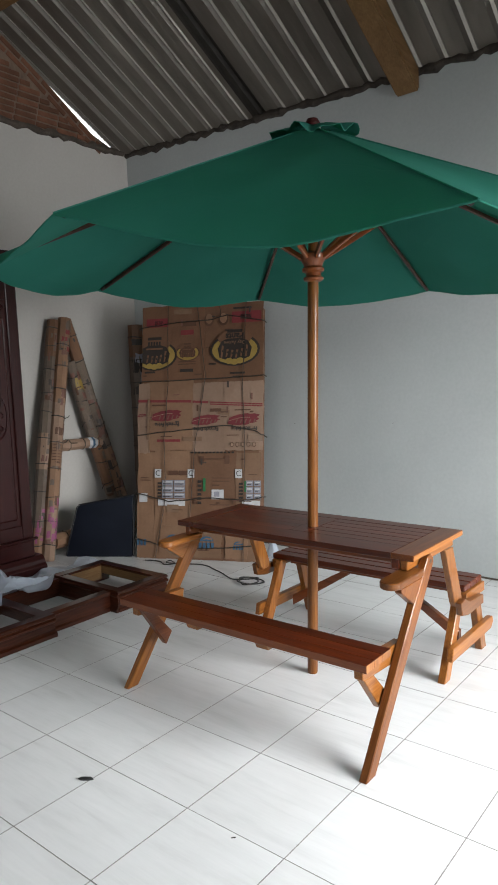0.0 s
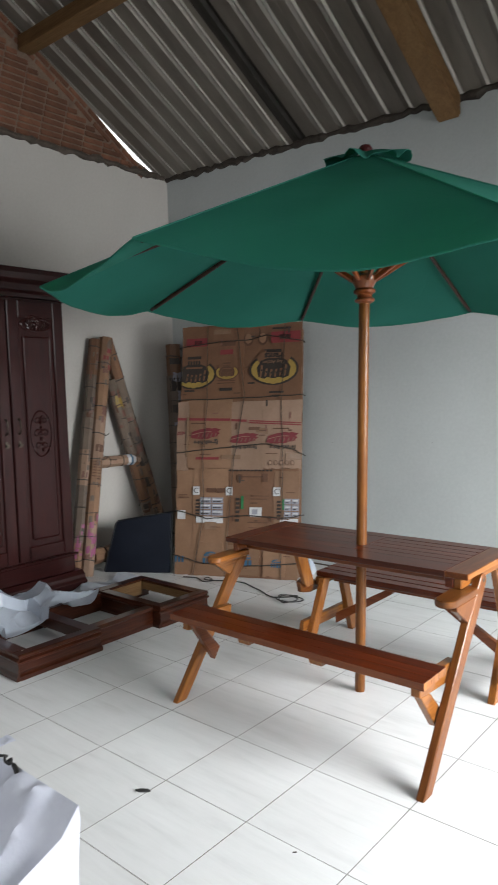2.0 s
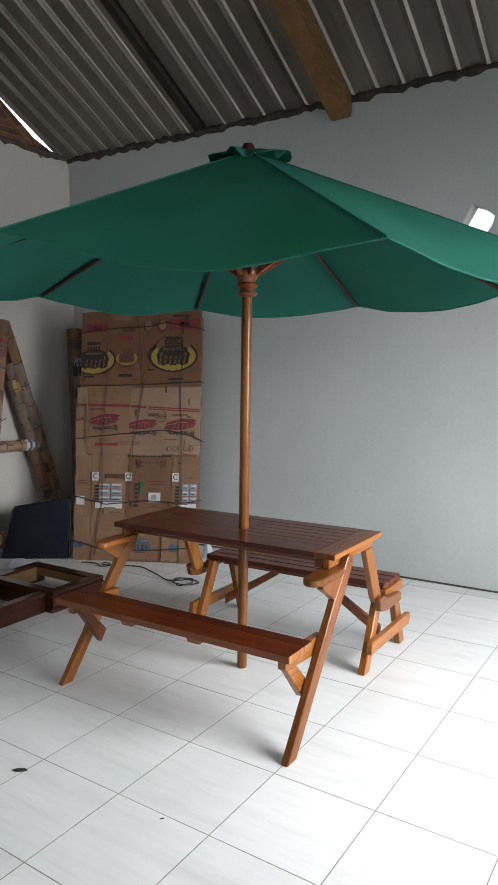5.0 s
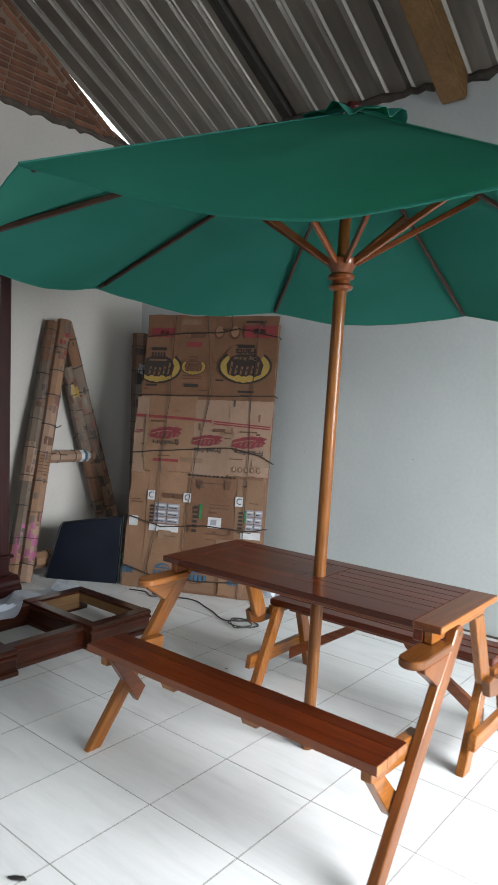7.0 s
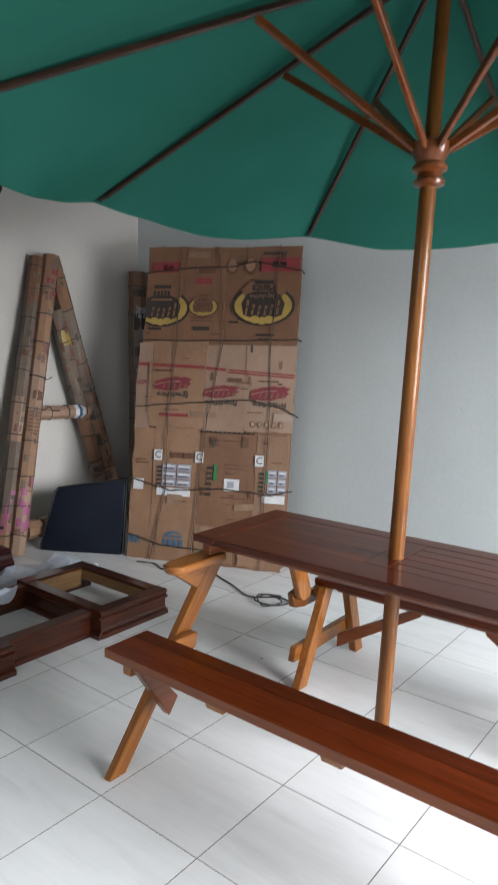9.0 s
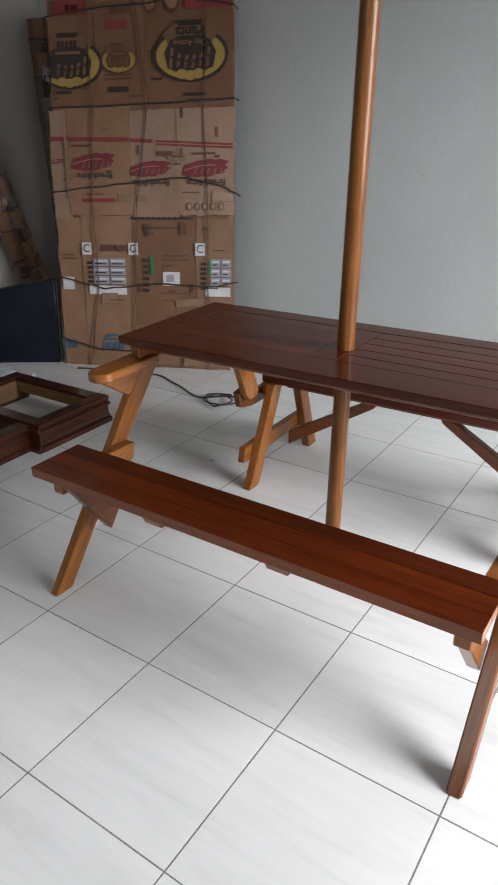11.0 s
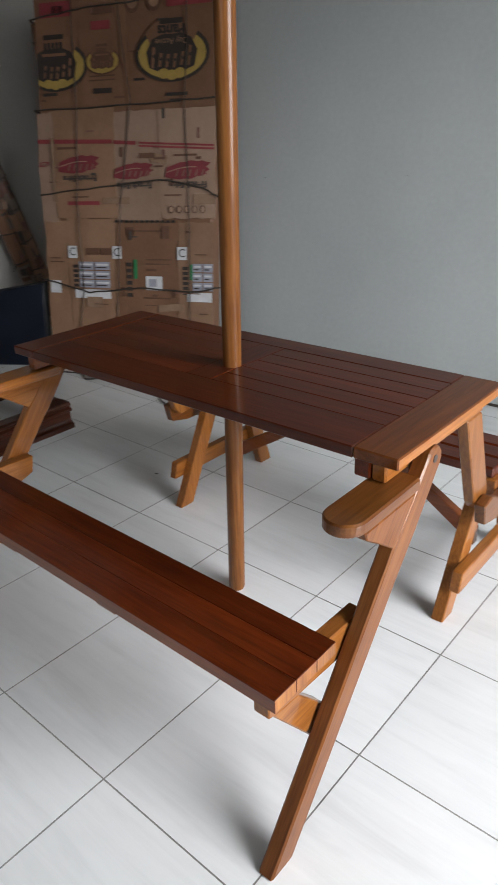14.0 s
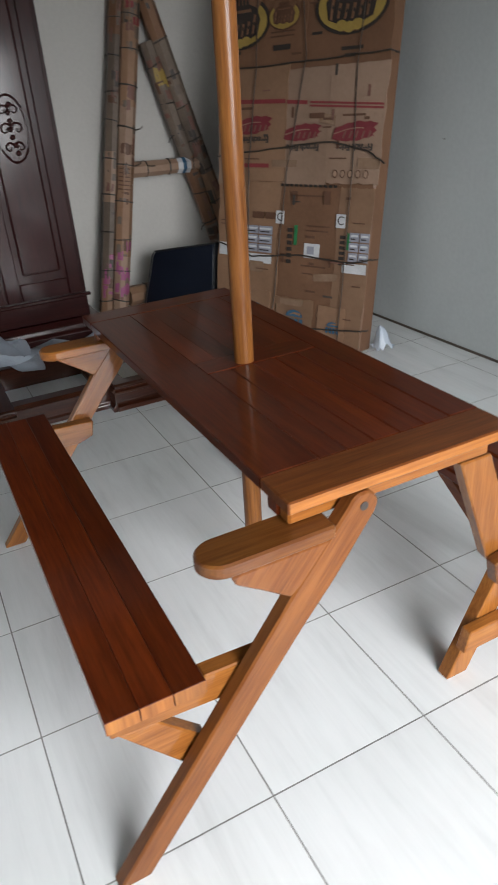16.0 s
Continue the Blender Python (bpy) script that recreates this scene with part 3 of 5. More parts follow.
# ---- rear bench, folded from the same set ----
bench = thing("garden_bench", (0.6, 1.2, 0), "varnished teak slatted bench behind the picnic table", "bench")
for k in range(3):
    y0 = 1.112 + k * 0.074
    part("seat_slat", box(0.04, 1.168, y0, y0 + 0.069, 0.380, 0.412, 0.005), dark_teak[0], bench)
for side in (1, -1):
    a, b = (1.112, 1.148) if side > 0 else (0.072, 0.108)
    oa, ob_ = (b + 0.001, b + 0.031) if side > 0 else (a - 0.031, a - 0.001)
    part("leg", prism([(0.915, 0.0), (0.978, 0.0), (1.165, 0.379), (1.10, 0.379)], 0, a, b, 0.003), gold_teak[2], bench)
    part("leg", prism([(1.382, 0.0), (1.445, 0.0), (1.335, 0.379), (1.272, 0.379)], 0, a, b, 0.003), gold_teak[2], bench)
    part("seat_bearer", box(oa, ob_, 1.105, 1.335, 0.332, 0.379, 0.003), gold_teak[1], bench)
    part("stretcher", prism([(0.93, 0.105), (1.43, 0.105), (1.46, 0.135), (1.45, 0.165), (0.945, 0.165)], 0, oa, ob_, 0.003), gold_teak[1], bench)
    # link board up to the table top, with its bracket
    part("link_board", prism([(0.865, 0.64), (0.945, 0.64), (1.045, 0.385), (1.035, 0.355), (0.985, 0.35), (0.965, 0.375)], 0, oa, ob_, 0.003), gold_teak[2], bench)
    part("link_bracket", prism([(0.958, 0.380), (1.005, 0.388), (1.060, 0.362), (1.235, 0.346), (1.235, 0.302), (1.050, 0.300), (0.972, 0.318)], 0, oa + 0.032 * side, ob_ + 0.032 * side, 0.003), leg_teak[1], bench)
    # raking brace from the stretcher up under the seat
    xs, xe = (1.105, 0.73) if side > 0 else (0.115, 0.50)
    br = prism([(xs, 0.095), (xs, 0.155), (xe, 0.378), (xe + 0.015 * side, 0.330)], 1, 1.190, 1.222, 0.003)
    part("brace", br, red_teak[0], bench)
part("cross_rail", box(0.11, 1.11, 1.185, 1.225, 0.345, 0.379, 0.003), red_teak[0], bench)

# ---- parasol ----
foot = Vector((0.581, 0.690, 0))
parasol = thing("parasol", foot, "open green canvas parasol on a turned teak pole", "parasol")
LEANX, LEANY = 0.0345, 0.0005


def axis_at(z):
    return Vector((foot.x + LEANX * z, foot.y + LEANY * z, z))


pole_bm = tube([axis_at(z) for z in (0.0, 0.01, 0.7, 1.2, 1.8, 2.0, 2.40)], [0.022, 0.0245, 0.0245, 0.0245, 0.0245, 0.022, 0.019], 20)
part("pole", pole_bm, pole_teak, parasol, smooth=True)
hx = axis_at(1.91)
prof = [(0.027, 1.835), (0.043, 1.842), (0.046, 1.852), (0.034, 1.862), (0.034, 1.874), (0.049, 1.882), (0.050, 1.893), (0.040, 1.902), (0.045, 1.915), (0.056, 1.935), (0.058, 1.955), (0.04, 1.965)]
part("runner_hub", lathe(prof, 28, (hx.x, hx.y)), red_teak[2], parasol, smooth=True)
tx = axis_at(2.4)
part("top_hub", lathe([(0.02, 2.36), (0.052, 2.37), (0.055, 2.41), (0.03, 2.425)], 24, (tx.x, tx.y)), red_teak[2], parasol, smooth=True)
part("finial", lathe([(0.012, 2.44), (0.030, 2.455), (0.034, 2.475), (0.026, 2.495), (0.034, 2.51), (0.024, 2.528), (0.004, 2.535)], 20, (tx.x, tx.y)), mahogany[2], parasol, "dark turned wooden finial", smooth=True)
TOP_Z = 2.45
PH = radians(3.5)
# radius and height of each rib tip, and how far the hem after it sags
TIP = [(1.43, 1.83), (1.43, 1.87), (1.43, 1.893), (1.36, 1.895), (1.40, 1.925), (1.43, 1.91), (1.422, 1.883), (1.47, 1.807)]
SAG = [0.07, 0.06, 0.05, 0.05, 0.055, 0.06, 0.09, 0.085]


def rib_line(k):
    a = PH + k * math.pi / 4
    top = axis_at(2.428) + 0.05 * Vector((math.cos(a), math.sin(a), 0))
    c = axis_at(1.9)
    tip = Vector((c.x + TIP[k][0] * math.cos(a), c.y + TIP[k][0] * math.sin(a), TIP[k][1] + 0.003))
    return top, tip


def bar(p, q, w, h, bevel=0.003):
    """A square-cut stick between two places."""
    p, q = Vector(p), Vector(q)
    d = q - p
    m = Matrix.Translation((p + q) / 2) @ d.to_track_quat("X", "Z").to_matrix().to_4x4()
    return box(-d.length / 2, d.length / 2, -w / 2, w / 2, -h / 2, h / 2, bevel, m)


for k in range(8):
    top, tip = rib_line(k)
    rib = part("rib", bar(top, top.lerp(tip, 0.955), 0.015, 0.020), rib_wood, parasol)
    part("rib_cap", tube([top.lerp(tip, 0.95), top.lerp(tip, 0.975)], 0.010, 8), rope_mat, rib, "black plastic rib end cap")
    a = PH + k * math.pi / 4
    s0 = axis_at(1.94) + 0.05 * Vector((math.cos(a), math.sin(a), 0))
    part("strut", bar(s0, top.lerp(tip, 0.345) - Vector((0, 0, 0.014)), 0.016, 0.023), red_teak[0], parasol)


def canopy_panel(k):
    """One gore of canvas, slack between its two ribs, with a sagging scalloped edge."""
    bm = bmesh.new()
    (t0, p0), (t1, p1) = rib_line(k), rib_line((k + 1) % 8)
    apex = axis_at(TOP_Z)
    nu, nv = 26, 22
    rnd = random.Random(40 + k)
    ph = rnd.uniform(0, 6)
    grid = []
    for j in range(nv + 1):
        v = j / nv
        row = []
        for i in range(nu + 1):
            u = i / nu
            a = PH + (k + u) * math.pi / 4
            e0, e1 = p0.copy(), p1.copy()
            e0.z, e1.z = TIP[k][1], TIP[(k + 1) % 8][1]
            chord = e0.lerp(e1, u)
            arc = axis_at(1.9) + (TIP[k][0] * (1 - u) + TIP[(k + 1) % 8][0] * u) * Vector((math.cos(a), math.sin(a), 0))
            edge = Vector((chord.x * 0.72 + arc.x * 0.28, chord.y * 0.72 + arc.y * 0.28, chord.z))
            r0 = 0.07
            ring = apex + r0 * Vector((math.cos(a), math.sin(a), 0))
            p = ring.lerp(edge, v)
            slack = math.sin(math.pi * u)
            p.z += 0.016 - 0.022 * slack * math.sin(math.pi * min(1, v * 0.9)) * (0.4 + v)
            p.z -= SAG[k] * slack ** 1.1 * max(0, (v - 0.5) / 0.5) ** 1.8
            p.z += 0.005 * math.sin(9 * u + 7 * v + ph) * slack * v
            p.z += (0.0014 * math.sin(19 * u + ph) + 0.0008 * math.sin(33 * u + 2 * ph)) * min(1, 4 * slack) * v ** 7
            row.append(bm.verts.new(p))
        grid.append(row)
    grid.append([bm.verts.new(v.co - Vector((0, 0, 0.003))) for v in grid[-1]])
    for j in range(nv + 1):
        for i in range(nu):
            bm.faces.new((grid[j][i], grid[j + 1][i], grid[j + 1][i + 1], grid[j][i + 1]))
    bm.normal_update()
    hem = [v.co.copy() for v in grid[-1]]
    bmesh.ops.solidify(bm, geom=bm.faces[:], thickness=0.0016)
    return bm, hem


for k in range(8):
    bm, hem = canopy_panel(k)
    panel = part("canopy_panel", bm, canvas, parasol, smooth=True)
    part("hem", tube([h - Vector((0, 0, 0.001)) for h in hem], 0.0019, 6), canvas, panel, "stitched folded green hem")

for k in range(8):
    top, tip = rib_line(k)
    a = PH + k * math.pi / 4
    lo = axis_at(TOP_Z) + 0.075 * Vector((math.cos(a), math.sin(a), 0))
    pts = []
    for q in range(15):
        f = q / 14
        p = lo.lerp(Vector((tip.x, tip.y, TIP[k][1])), f)
        p.z += 0.0165 - 0.022 * 0 * f
        pts.append(p)
    part("seam", tube(pts, 0.0028, 5), canvas, parasol)

# ruffled vent cap over the crown
vb = bmesh.new()
rings = []
cap = axis_at(TOP_Z)
for j in range(7):
    v = j / 6
    ring = []
    for i in range(64):
        a = 2 * math.pi * i / 64
        ruffle = math.sin(8 * (a - PH) + 0.6) * 0.010 * v + 0.010 * math.sin(13 * a) * v * v
        r = 0.035 + 0.155 * v + 0.016 * math.sin(8 * (a - PH)) * v
        z = cap.z + 0.040 - 0.050 * v ** 1.5 + ruffle + 0.012 * v * math.sin(3 * a + 1)
        ring.append(vb.verts.new((cap.x + r * math.cos(a), cap.y + r * math.sin(a), z)))
    rings.append(ring)
for r, q in zip(rings, rings[1:]):
    for i in range(64):
        vb.faces.new((r[i], r[(i + 1) % 64], q[(i + 1) % 64], q[i]))
vb.normal_update()
bmesh.ops.solidify(vb, geom=vb.faces[:], thickness=0.002)
part("vent_cap", vb, canvas, parasol, "ruffled green canvas vent flap", smooth=True)

# ---- cardboard-wrapped slab in the corner ----
LEAN = math.atan(0.17)
right, back = Vector((0.918, 0.395, 0)).normalized(), Vector((-0.395, 0.918, 0)).normalized()
upv = (Vector((0, 0, 1)) * math.cos(LEAN) + back * math.sin(LEAN))
outv = right.cross(upv)
M = Matrix((right, upv, outv)).transposed().to_4x4()
M.translation = Vector((-0.80, 2.035, 0.0)) - right * 1.02
pack = local("wrapped_slab", M, "tall flat furniture slab wrapped in flattened printed cartons and tied with straps", "package")
part("core", box(0.02, 1.025, 0.01, 2.0, -0.13, -0.008, 0.01), card_brown, pack)


def sheet(u0, u1, v0, v1, w, material, seed):
    """A flattened carton, slightly bowed and ragged, as one panel."""
    rnd = random.Random(seed)
    bm = bmesh.new()
    nx, ny = 8, 8
    ph = rnd.uniform(0, 6)
    g = []
    for j in range(ny + 1):
        row = []
        for i in range(nx + 1):
            u, v = u0 + (u1 - u0) * i / nx, v0 + (v1 - v0) * j / ny
            e = 0.006 * rnd.uniform(-1, 1) if i in (0, nx) or j in (0, ny) else 0
            b = 0.004 * math.sin(5 * u + ph) * math.sin(7 * v + ph) + 0.0022 * noise.noise(Vector((9 * u, 9 * v, seed)))
            row.append(bm.verts.new((u + e, v + e * 0.7, w + b)))
        g.append(row)
    for j in range(ny):
        for i in range(nx):
            bm.faces.new((g[j][i], g[j][i + 1], g[j + 1][i + 1], g[j + 1][i]))
    bm.normal_update()
    out = bmesh.ops.extrude_face_region(bm, geom=bm.faces[:])
    bmesh.ops.translate(bm, vec=(0, 0, -0.005), verts=[v for v in out["geom"] if isinstance(v, bmesh.types.BMVert)])
    return part("carton_sheet", bm, material, pack)


def zv(z):
    return z / math.cos(LEAN)


def shape(pts, w, material, parent, name="print", label="", t=0.0012):
    return part(name, prism(pts, 2, w, w + t), material, parent, label)


def rect(u0, v0, u1, v1):
    return [(u0, v0), (u1, v0), (u1, v1), (u0, v1)]


def oval(u, v, a, b, n=28, squash=0.0):
    return [(u + a * math.cos(t), v + b * math.sin(t) * (1 - squash * (math.sin(t) > 0))) for t in (2 * math.pi * k / n for k in range(n))]


W = 0.004
low = [sheet(0.0, 0.155, 0.0, 0.85, 0.0, card_tan, 1), sheet(0.15, 0.455, 0.0, 0.86, 0.004, card_tan, 2), sheet(0.45, 0.835, 0.0, 0.85, 0.0, card_brown, 3), sheet(0.83, 1.03, 0.0, 0.84, 0.004, card_tan, 4)]
mid_row = [sheet(-0.005, 0.10, 0.84, 1.41, 0.006, card_pale, 5), sheet(0.095, 0.47, 0.86, 1.42, 0.010, card_tan, 6), sheet(0.465, 0.74, 0.85, 1.40, 0.007, card_pale, 7), sheet(0.735, 1.05, 0.86, 1.40, 0.011, card_pale, 8)]
high = [sheet(0.02, 0.29, 1.40, 2.04, 0.0, card_brown, 9), sheet(0.285, 0.56, 1.40, 2.03, 0.004, card_brown, 10), sheet(0.555, 1.045, 1.40, 2.03, 0.0, card_brown, 11)]
# carton flaps near the foot
for i, (u0, u1) in enumerate(((0.20, 0.42), (0.46, 0.72), (0.75, 0.93))):
    low.append(sheet(u0, u1, 0.02, 0.27 - 0.02 * i, 0.010, card_tan, 20 + i))


def letter(text, u, v, size, w, material, parent, turn=0.0, name="lettering", bold=0.0):
    cu = bpy.data.curves.new(name, "FONT")
    cu.body, cu.size, cu.align_x, cu.align_y, cu.extrude, cu.offset = text, size, "CENTER", "CENTER", 0.0004, bold
    ob = new(name, cu)
    dg = bpy.context.evaluated_depsgraph_get()
    me = bpy.data.meshes.new_from_object(ob.evaluated_get(dg))
    bpy.data.objects.remove(ob)
    me.materials.clear()
    me.materials.append(material)
    o = new(name, me)
    o.parent = parent
    o.matrix_basis = Matrix.Translation((u, v, w)) @ Matrix.Rotation(turn, 4, "Z")
    return o


def fruit_logo(u, v, s, parent, cut=None):
    """Oval emblem in black and yellow, printed upside down, its word a row of dark strokes."""
    def clip(pts):
        return [(max(p[0], cut), p[1]) for p in pts] if cut is not None else pts
    rnd = random.Random(int(u * 1000))
    big = s > 0.7
    w0 = 0.007 + W
    dark, light = (ink_black, ink_yellow) if big else (ink_brown, ink_ochre)
    shape(clip(oval(u, v, 0.205 * s, 0.130 * s)), w0, dark, parent, "emblem", "black and yellow printed oval emblem")
    shape(clip(oval(u, v - 0.002 * s, 0.186 * s, 0.112 * s)), w0 + 0.0013, light, parent, "emblem_ring")
    # the ring is open at its head, where the small words stand
    shape(clip([(u + 0.15 * s * x, v + 0.2 * s * y) for x, y in ((-0.80, 0.28), (0.80, 0.28), (0.98, 0.50), (0.60, 0.72), (-0.60, 0.72), (-0.98, 0.50))]), w0 + 0.0024, card_brown, parent, "emblem_field")
    shape(clip([(u + 0.2 * s * x, v + 0.2 * s * y) for x, y in ((-0.62, -0.30), (-0.30, -0.42), (0.0, -0.47), (0.30, -0.42), (0.62, -0.30), (0.70, 0.06), (0.54, 0.34), (0.28, 0.44), (-0.28, 0.44), (-0.54, 0.34), (-0.70, 0.06))]), w0 + 0.0036, dark, parent, "emblem_line")
    for x, y, k in ((-0.045, -0.090, 0), (0.0, -0.098, 1), (0.045, -0.090, 2)):
        shape(clip(oval(u + x * s, v + y * s, 0.032 * s, 0.024 * s, 20)), w0 + 0.0046 + 0.0003 * k, light, parent, "emblem_lobe")
    for q in range(6):
        a = u + (-0.118 + 0.040 * q) * s
        if cut is not None and a < cut + 0.01:
            continue
        cv = v + (-0.012 - 0.022 * (1 - ((q - 2.5) / 2.5) ** 2)) * s
        hh = (0.048 if q in (0, 5) else 0.032) * s
        shape([(a + 0.004 * s, cv - hh), (a + 0.017 * s, cv - hh * rnd.uniform(0.8, 1.1)), (a + 0.030 * s, cv + hh * rnd.uniform(0.8, 1.0)), (a + 0.014 * s, cv + hh)], w0 + 0.0058, card_brown, parent, "lettering_bar")
        shape(oval(a + 0.019 * s, cv + 0.003 * s, 0.006 * s, 0.009 * s, 10), w0 + 0.0072, dark, parent, "lettering_bar")
    if big and cut is None:
        letter("Day Active", u, v + 0.056 * s, 0.040 * s, w0 + 0.0062, card_tan, parent, math.pi)
        letter("Pants", u, v + 0.106 * s, 0.070 * s, w0 + 0.0062, ink_black, parent, math.pi, bold=0.0026)
    else:
        shape(clip(rect(u - 0.075 * s, v + 0.050 * s, u + 0.075 * s, v + 0.064 * s)), w0 + 0.0058, card_brown, parent, "lettering_bar")
        for q in range(5):
            a = u + (-0.060 + 0.025 * q) * s
            shape(clip(rect(a, v + 0.086 * s, a + 0.016 * s, v + 0.118 * s)), w0 + 0.0058, dark, parent, "lettering_bar")
    shape(clip(rect(u - 0.062 * s, v + 0.134 * s, u + 0.062 * s, v + 0.158 * s)), w0 + 0.0036, dark, parent, "lettering_bar")


fruit_logo(0.815, zv(1.63), 1.0, high[2])
fruit_logo(0.135, zv(1.61), 0.95, high[0], cut=0.028)
fruit_logo(0.42, zv(1.62), 0.5, high[1])
for u0, v0, u1, v1, mt, par in ((0.78, 1.46, 0.90, 1.475, ink_black, high[2]), (0.80, 1.43, 0.86, 1.445, ink_black, high[2]), (0.36, 1.49, 0.47, 1.515, ink_black, high[1]), (0.05, 1.49, 0.14, 1.505, ink_black, high[0]),
                                (0.79, 1.865, 1.03, 1.955, ink_red, high[2]), (0.86, 1.89, 0.95, 1.93, ink_black, high[2]), (0.06, 1.865, 0.25, 1.935, ink_red, high[0]), (0.13, 1.88, 0.20, 1.915, ink_black, high[0]),
                                (0.36, 1.79, 0.47, 1.83, ink_red, high[1]), (0.37, 1.86, 0.49, 1.90, ink_brown, high[1]), (0.34, 1.55, 0.49, 1.557, ink_brown, high[1]), (0.34, 1.57, 0.49, 1.577, ink_brown, high[1]),
                                (0.60, 1.54, 0.66, 1.552, ink_black, high[2]), (0.80, 1.975, 0.95, 1.99, ink_black, high[2])):
    shape(rect(u0, v0, u1, v1), 0.007 + W, mt, par, "lettering_bar")
for u, v, par in ((0.905, 1.91, high[2]), (0.165, 1.897, high[0])):
    letter("2", u, v, 0.04, 0.0085 + W, ink_red, par, math.pi)
for u in (0.60, 0.72):
    shape(oval(u, 1.90, 0.04, 0.05), 0.006 + W, ink_brown, high[2], "emblem")
    shape(oval(u, 1.91, 0.03, 0.04), 0.0075 + W, card_tan, high[2], "emblem_field")
# red bands and leaf-shaped emblems on the middle cartons
shape([(0.0, 1.275), (0.46, 1.262), (0.46, 1.242), (0.0, 1.254)], 0.017, ink_red, mid_row[1], "band")
for dv in (0.0, -0.016):
    shape([(0.62, 1.246 + dv), (1.045, 1.222 + dv), (1.045, 1.213 + dv), (0.62, 1.237 + dv)], 0.018, ink_red, mid_row[3], "band")
shape([(0.47, 1.258), (0.60, 1.25), (0.60, 1.232), (0.47, 1.24)], 0.016, ink_red, mid_row[2], "band")


def leaf_logo(u, v, s, parent):
    """A scalloped leaf pointing to one side, with a pale midrib and two words under it."""
    def edge(f, sgn):
        swell = math.sin(math.pi * min(1, f * 0.66 + 0.13)) ** 0.8
        wave = 0.10 * math.sin(math.pi * f * 7) * f
        return (u + (-0.155 + 0.27 * f) * s, v + (-0.014 + 0.026 * f) * s + sgn * 0.050 * s * swell * (1 + wave))
    n = 20
    teeth = [(0.128, -0.030), (0.112, -0.014), (0.140, 0.002), (0.118, 0.018), (0.148, 0.040)]
    pts = [edge(k / n, -1) for k in range(n + 1)] + [(u + a * s, v + b * s) for a, b in teeth] + [edge(k / n, 1) for k in range(n, 0, -1)]
    shape(pts, 0.018, ink_leaf, parent, "emblem", "dark red printed leaf emblem")
    mid = [(u + (-0.145 + 0.20 * k / 8) * s, v + (-0.012 + 0.030 * math.sin(1.9 * k / 8)) * s) for k in range(9)]
    shape([(a, b - 0.0022) for a, b in mid] + [(a, b + 0.0022) for a, b in reversed(mid)], 0.0195, card_pale, parent, "emblem_line")
    for k in range(5):
        a = u + (-0.085 + 0.042 * k) * s
        shape([(a, v - 0.034 * s), (a + 0.010, v - 0.036 * s), (a + 0.022, v + 0.002 * s), (a + 0.012, v + 0.002 * s)], 0.0195, ink_rust, parent, "emblem_line")
    if s > 0.5:
        letter("French Fries", u, v - 0.070, 0.042, 0.0178, ink_dirt, parent, math.pi, bold=0.0016)


leaf_logo(0.255, zv(1.125), 0.86, mid_row[1])
leaf_logo(0.585, zv(1.085), 0.78, mid_row[2])
leaf_logo(0.90, zv(1.085), 0.86, mid_row[3])
leaf_logo(0.035, zv(1.13), 0.25, mid_row[0])
for u0, v0, u1, v1, par, mt in ((0.17, 0.93, 0.37, 0.95, mid_row[1], ink_red), (0.20, 0.97, 0.30, 0.976, mid_row[1], ink_brown), (0.76, 0.975, 0.86, 0.981, mid_row[3], ink_brown), (0.82, 1.17, 0.95, 1.18, mid_row[3], ink_brown),
                               (0.12, 1.22, 0.24, 1.232, mid_row[1], ink_brown), (0.62, 1.165, 0.71, 1.19, mid_row[2], ink_brown)):
    shape(rect(u0, v0, u1, v1), 0.0165, mt, par, "lettering_bar")
for k in range(5):
    u = 0.80 + 0.045 * k
    shape(oval(u, 0.905, 0.015, 0.020, 16), 0.0165, ink_brown, mid_row[3], "care_mark")
    shape(oval(u, 0.905, 0.011, 0.015, 16), 0.0178, card_pale, mid_row[3], "care_mark_field")


for u, par in ((0.18, low[1]), (0.462, low[2]), (0.856, low[3])):
    v = zv(0.668)
    shape(rect(u - 0.028, v - 0.034, u + 0.028, v + 0.034), 0.011, ink_white, par, "label")
    letter("C", u, v, 0.062, 0.0132, ink_black, par)
for u0, par, n in ((0.205, low[1], 2), (0.905, low[3], 2)):
    v0 = zv(0.42)
    shape(rect(u0 - 0.02, v0 - 0.005, u0 + (0.21 if u0 < 0.5 else 0.125), v0 + 0.045), 0.011, ink_white, par, "label")
    for r in range(3):
        for c in range(n):
            wd = 0.095 if u0 < 0.5 else 0.056
            a, b = u0 + 0.012 + c * (wd + 0.006), v0 + 0.055 + r * 0.05
            shape(rect(a, b, a + wd, b + 0.044), 0.011, ink_grey, par, "label")
            shape(rect(a + 0.008, b + 0.024, a + wd - 0.008, b + 0.034), 0.0124, ink_white, par, "lettering_bar")
            shape(rect(a + 0.008, b + 0.010, a + wd - 0.02, b + 0.016), 0.0124, ink_black, par, "lettering_bar")
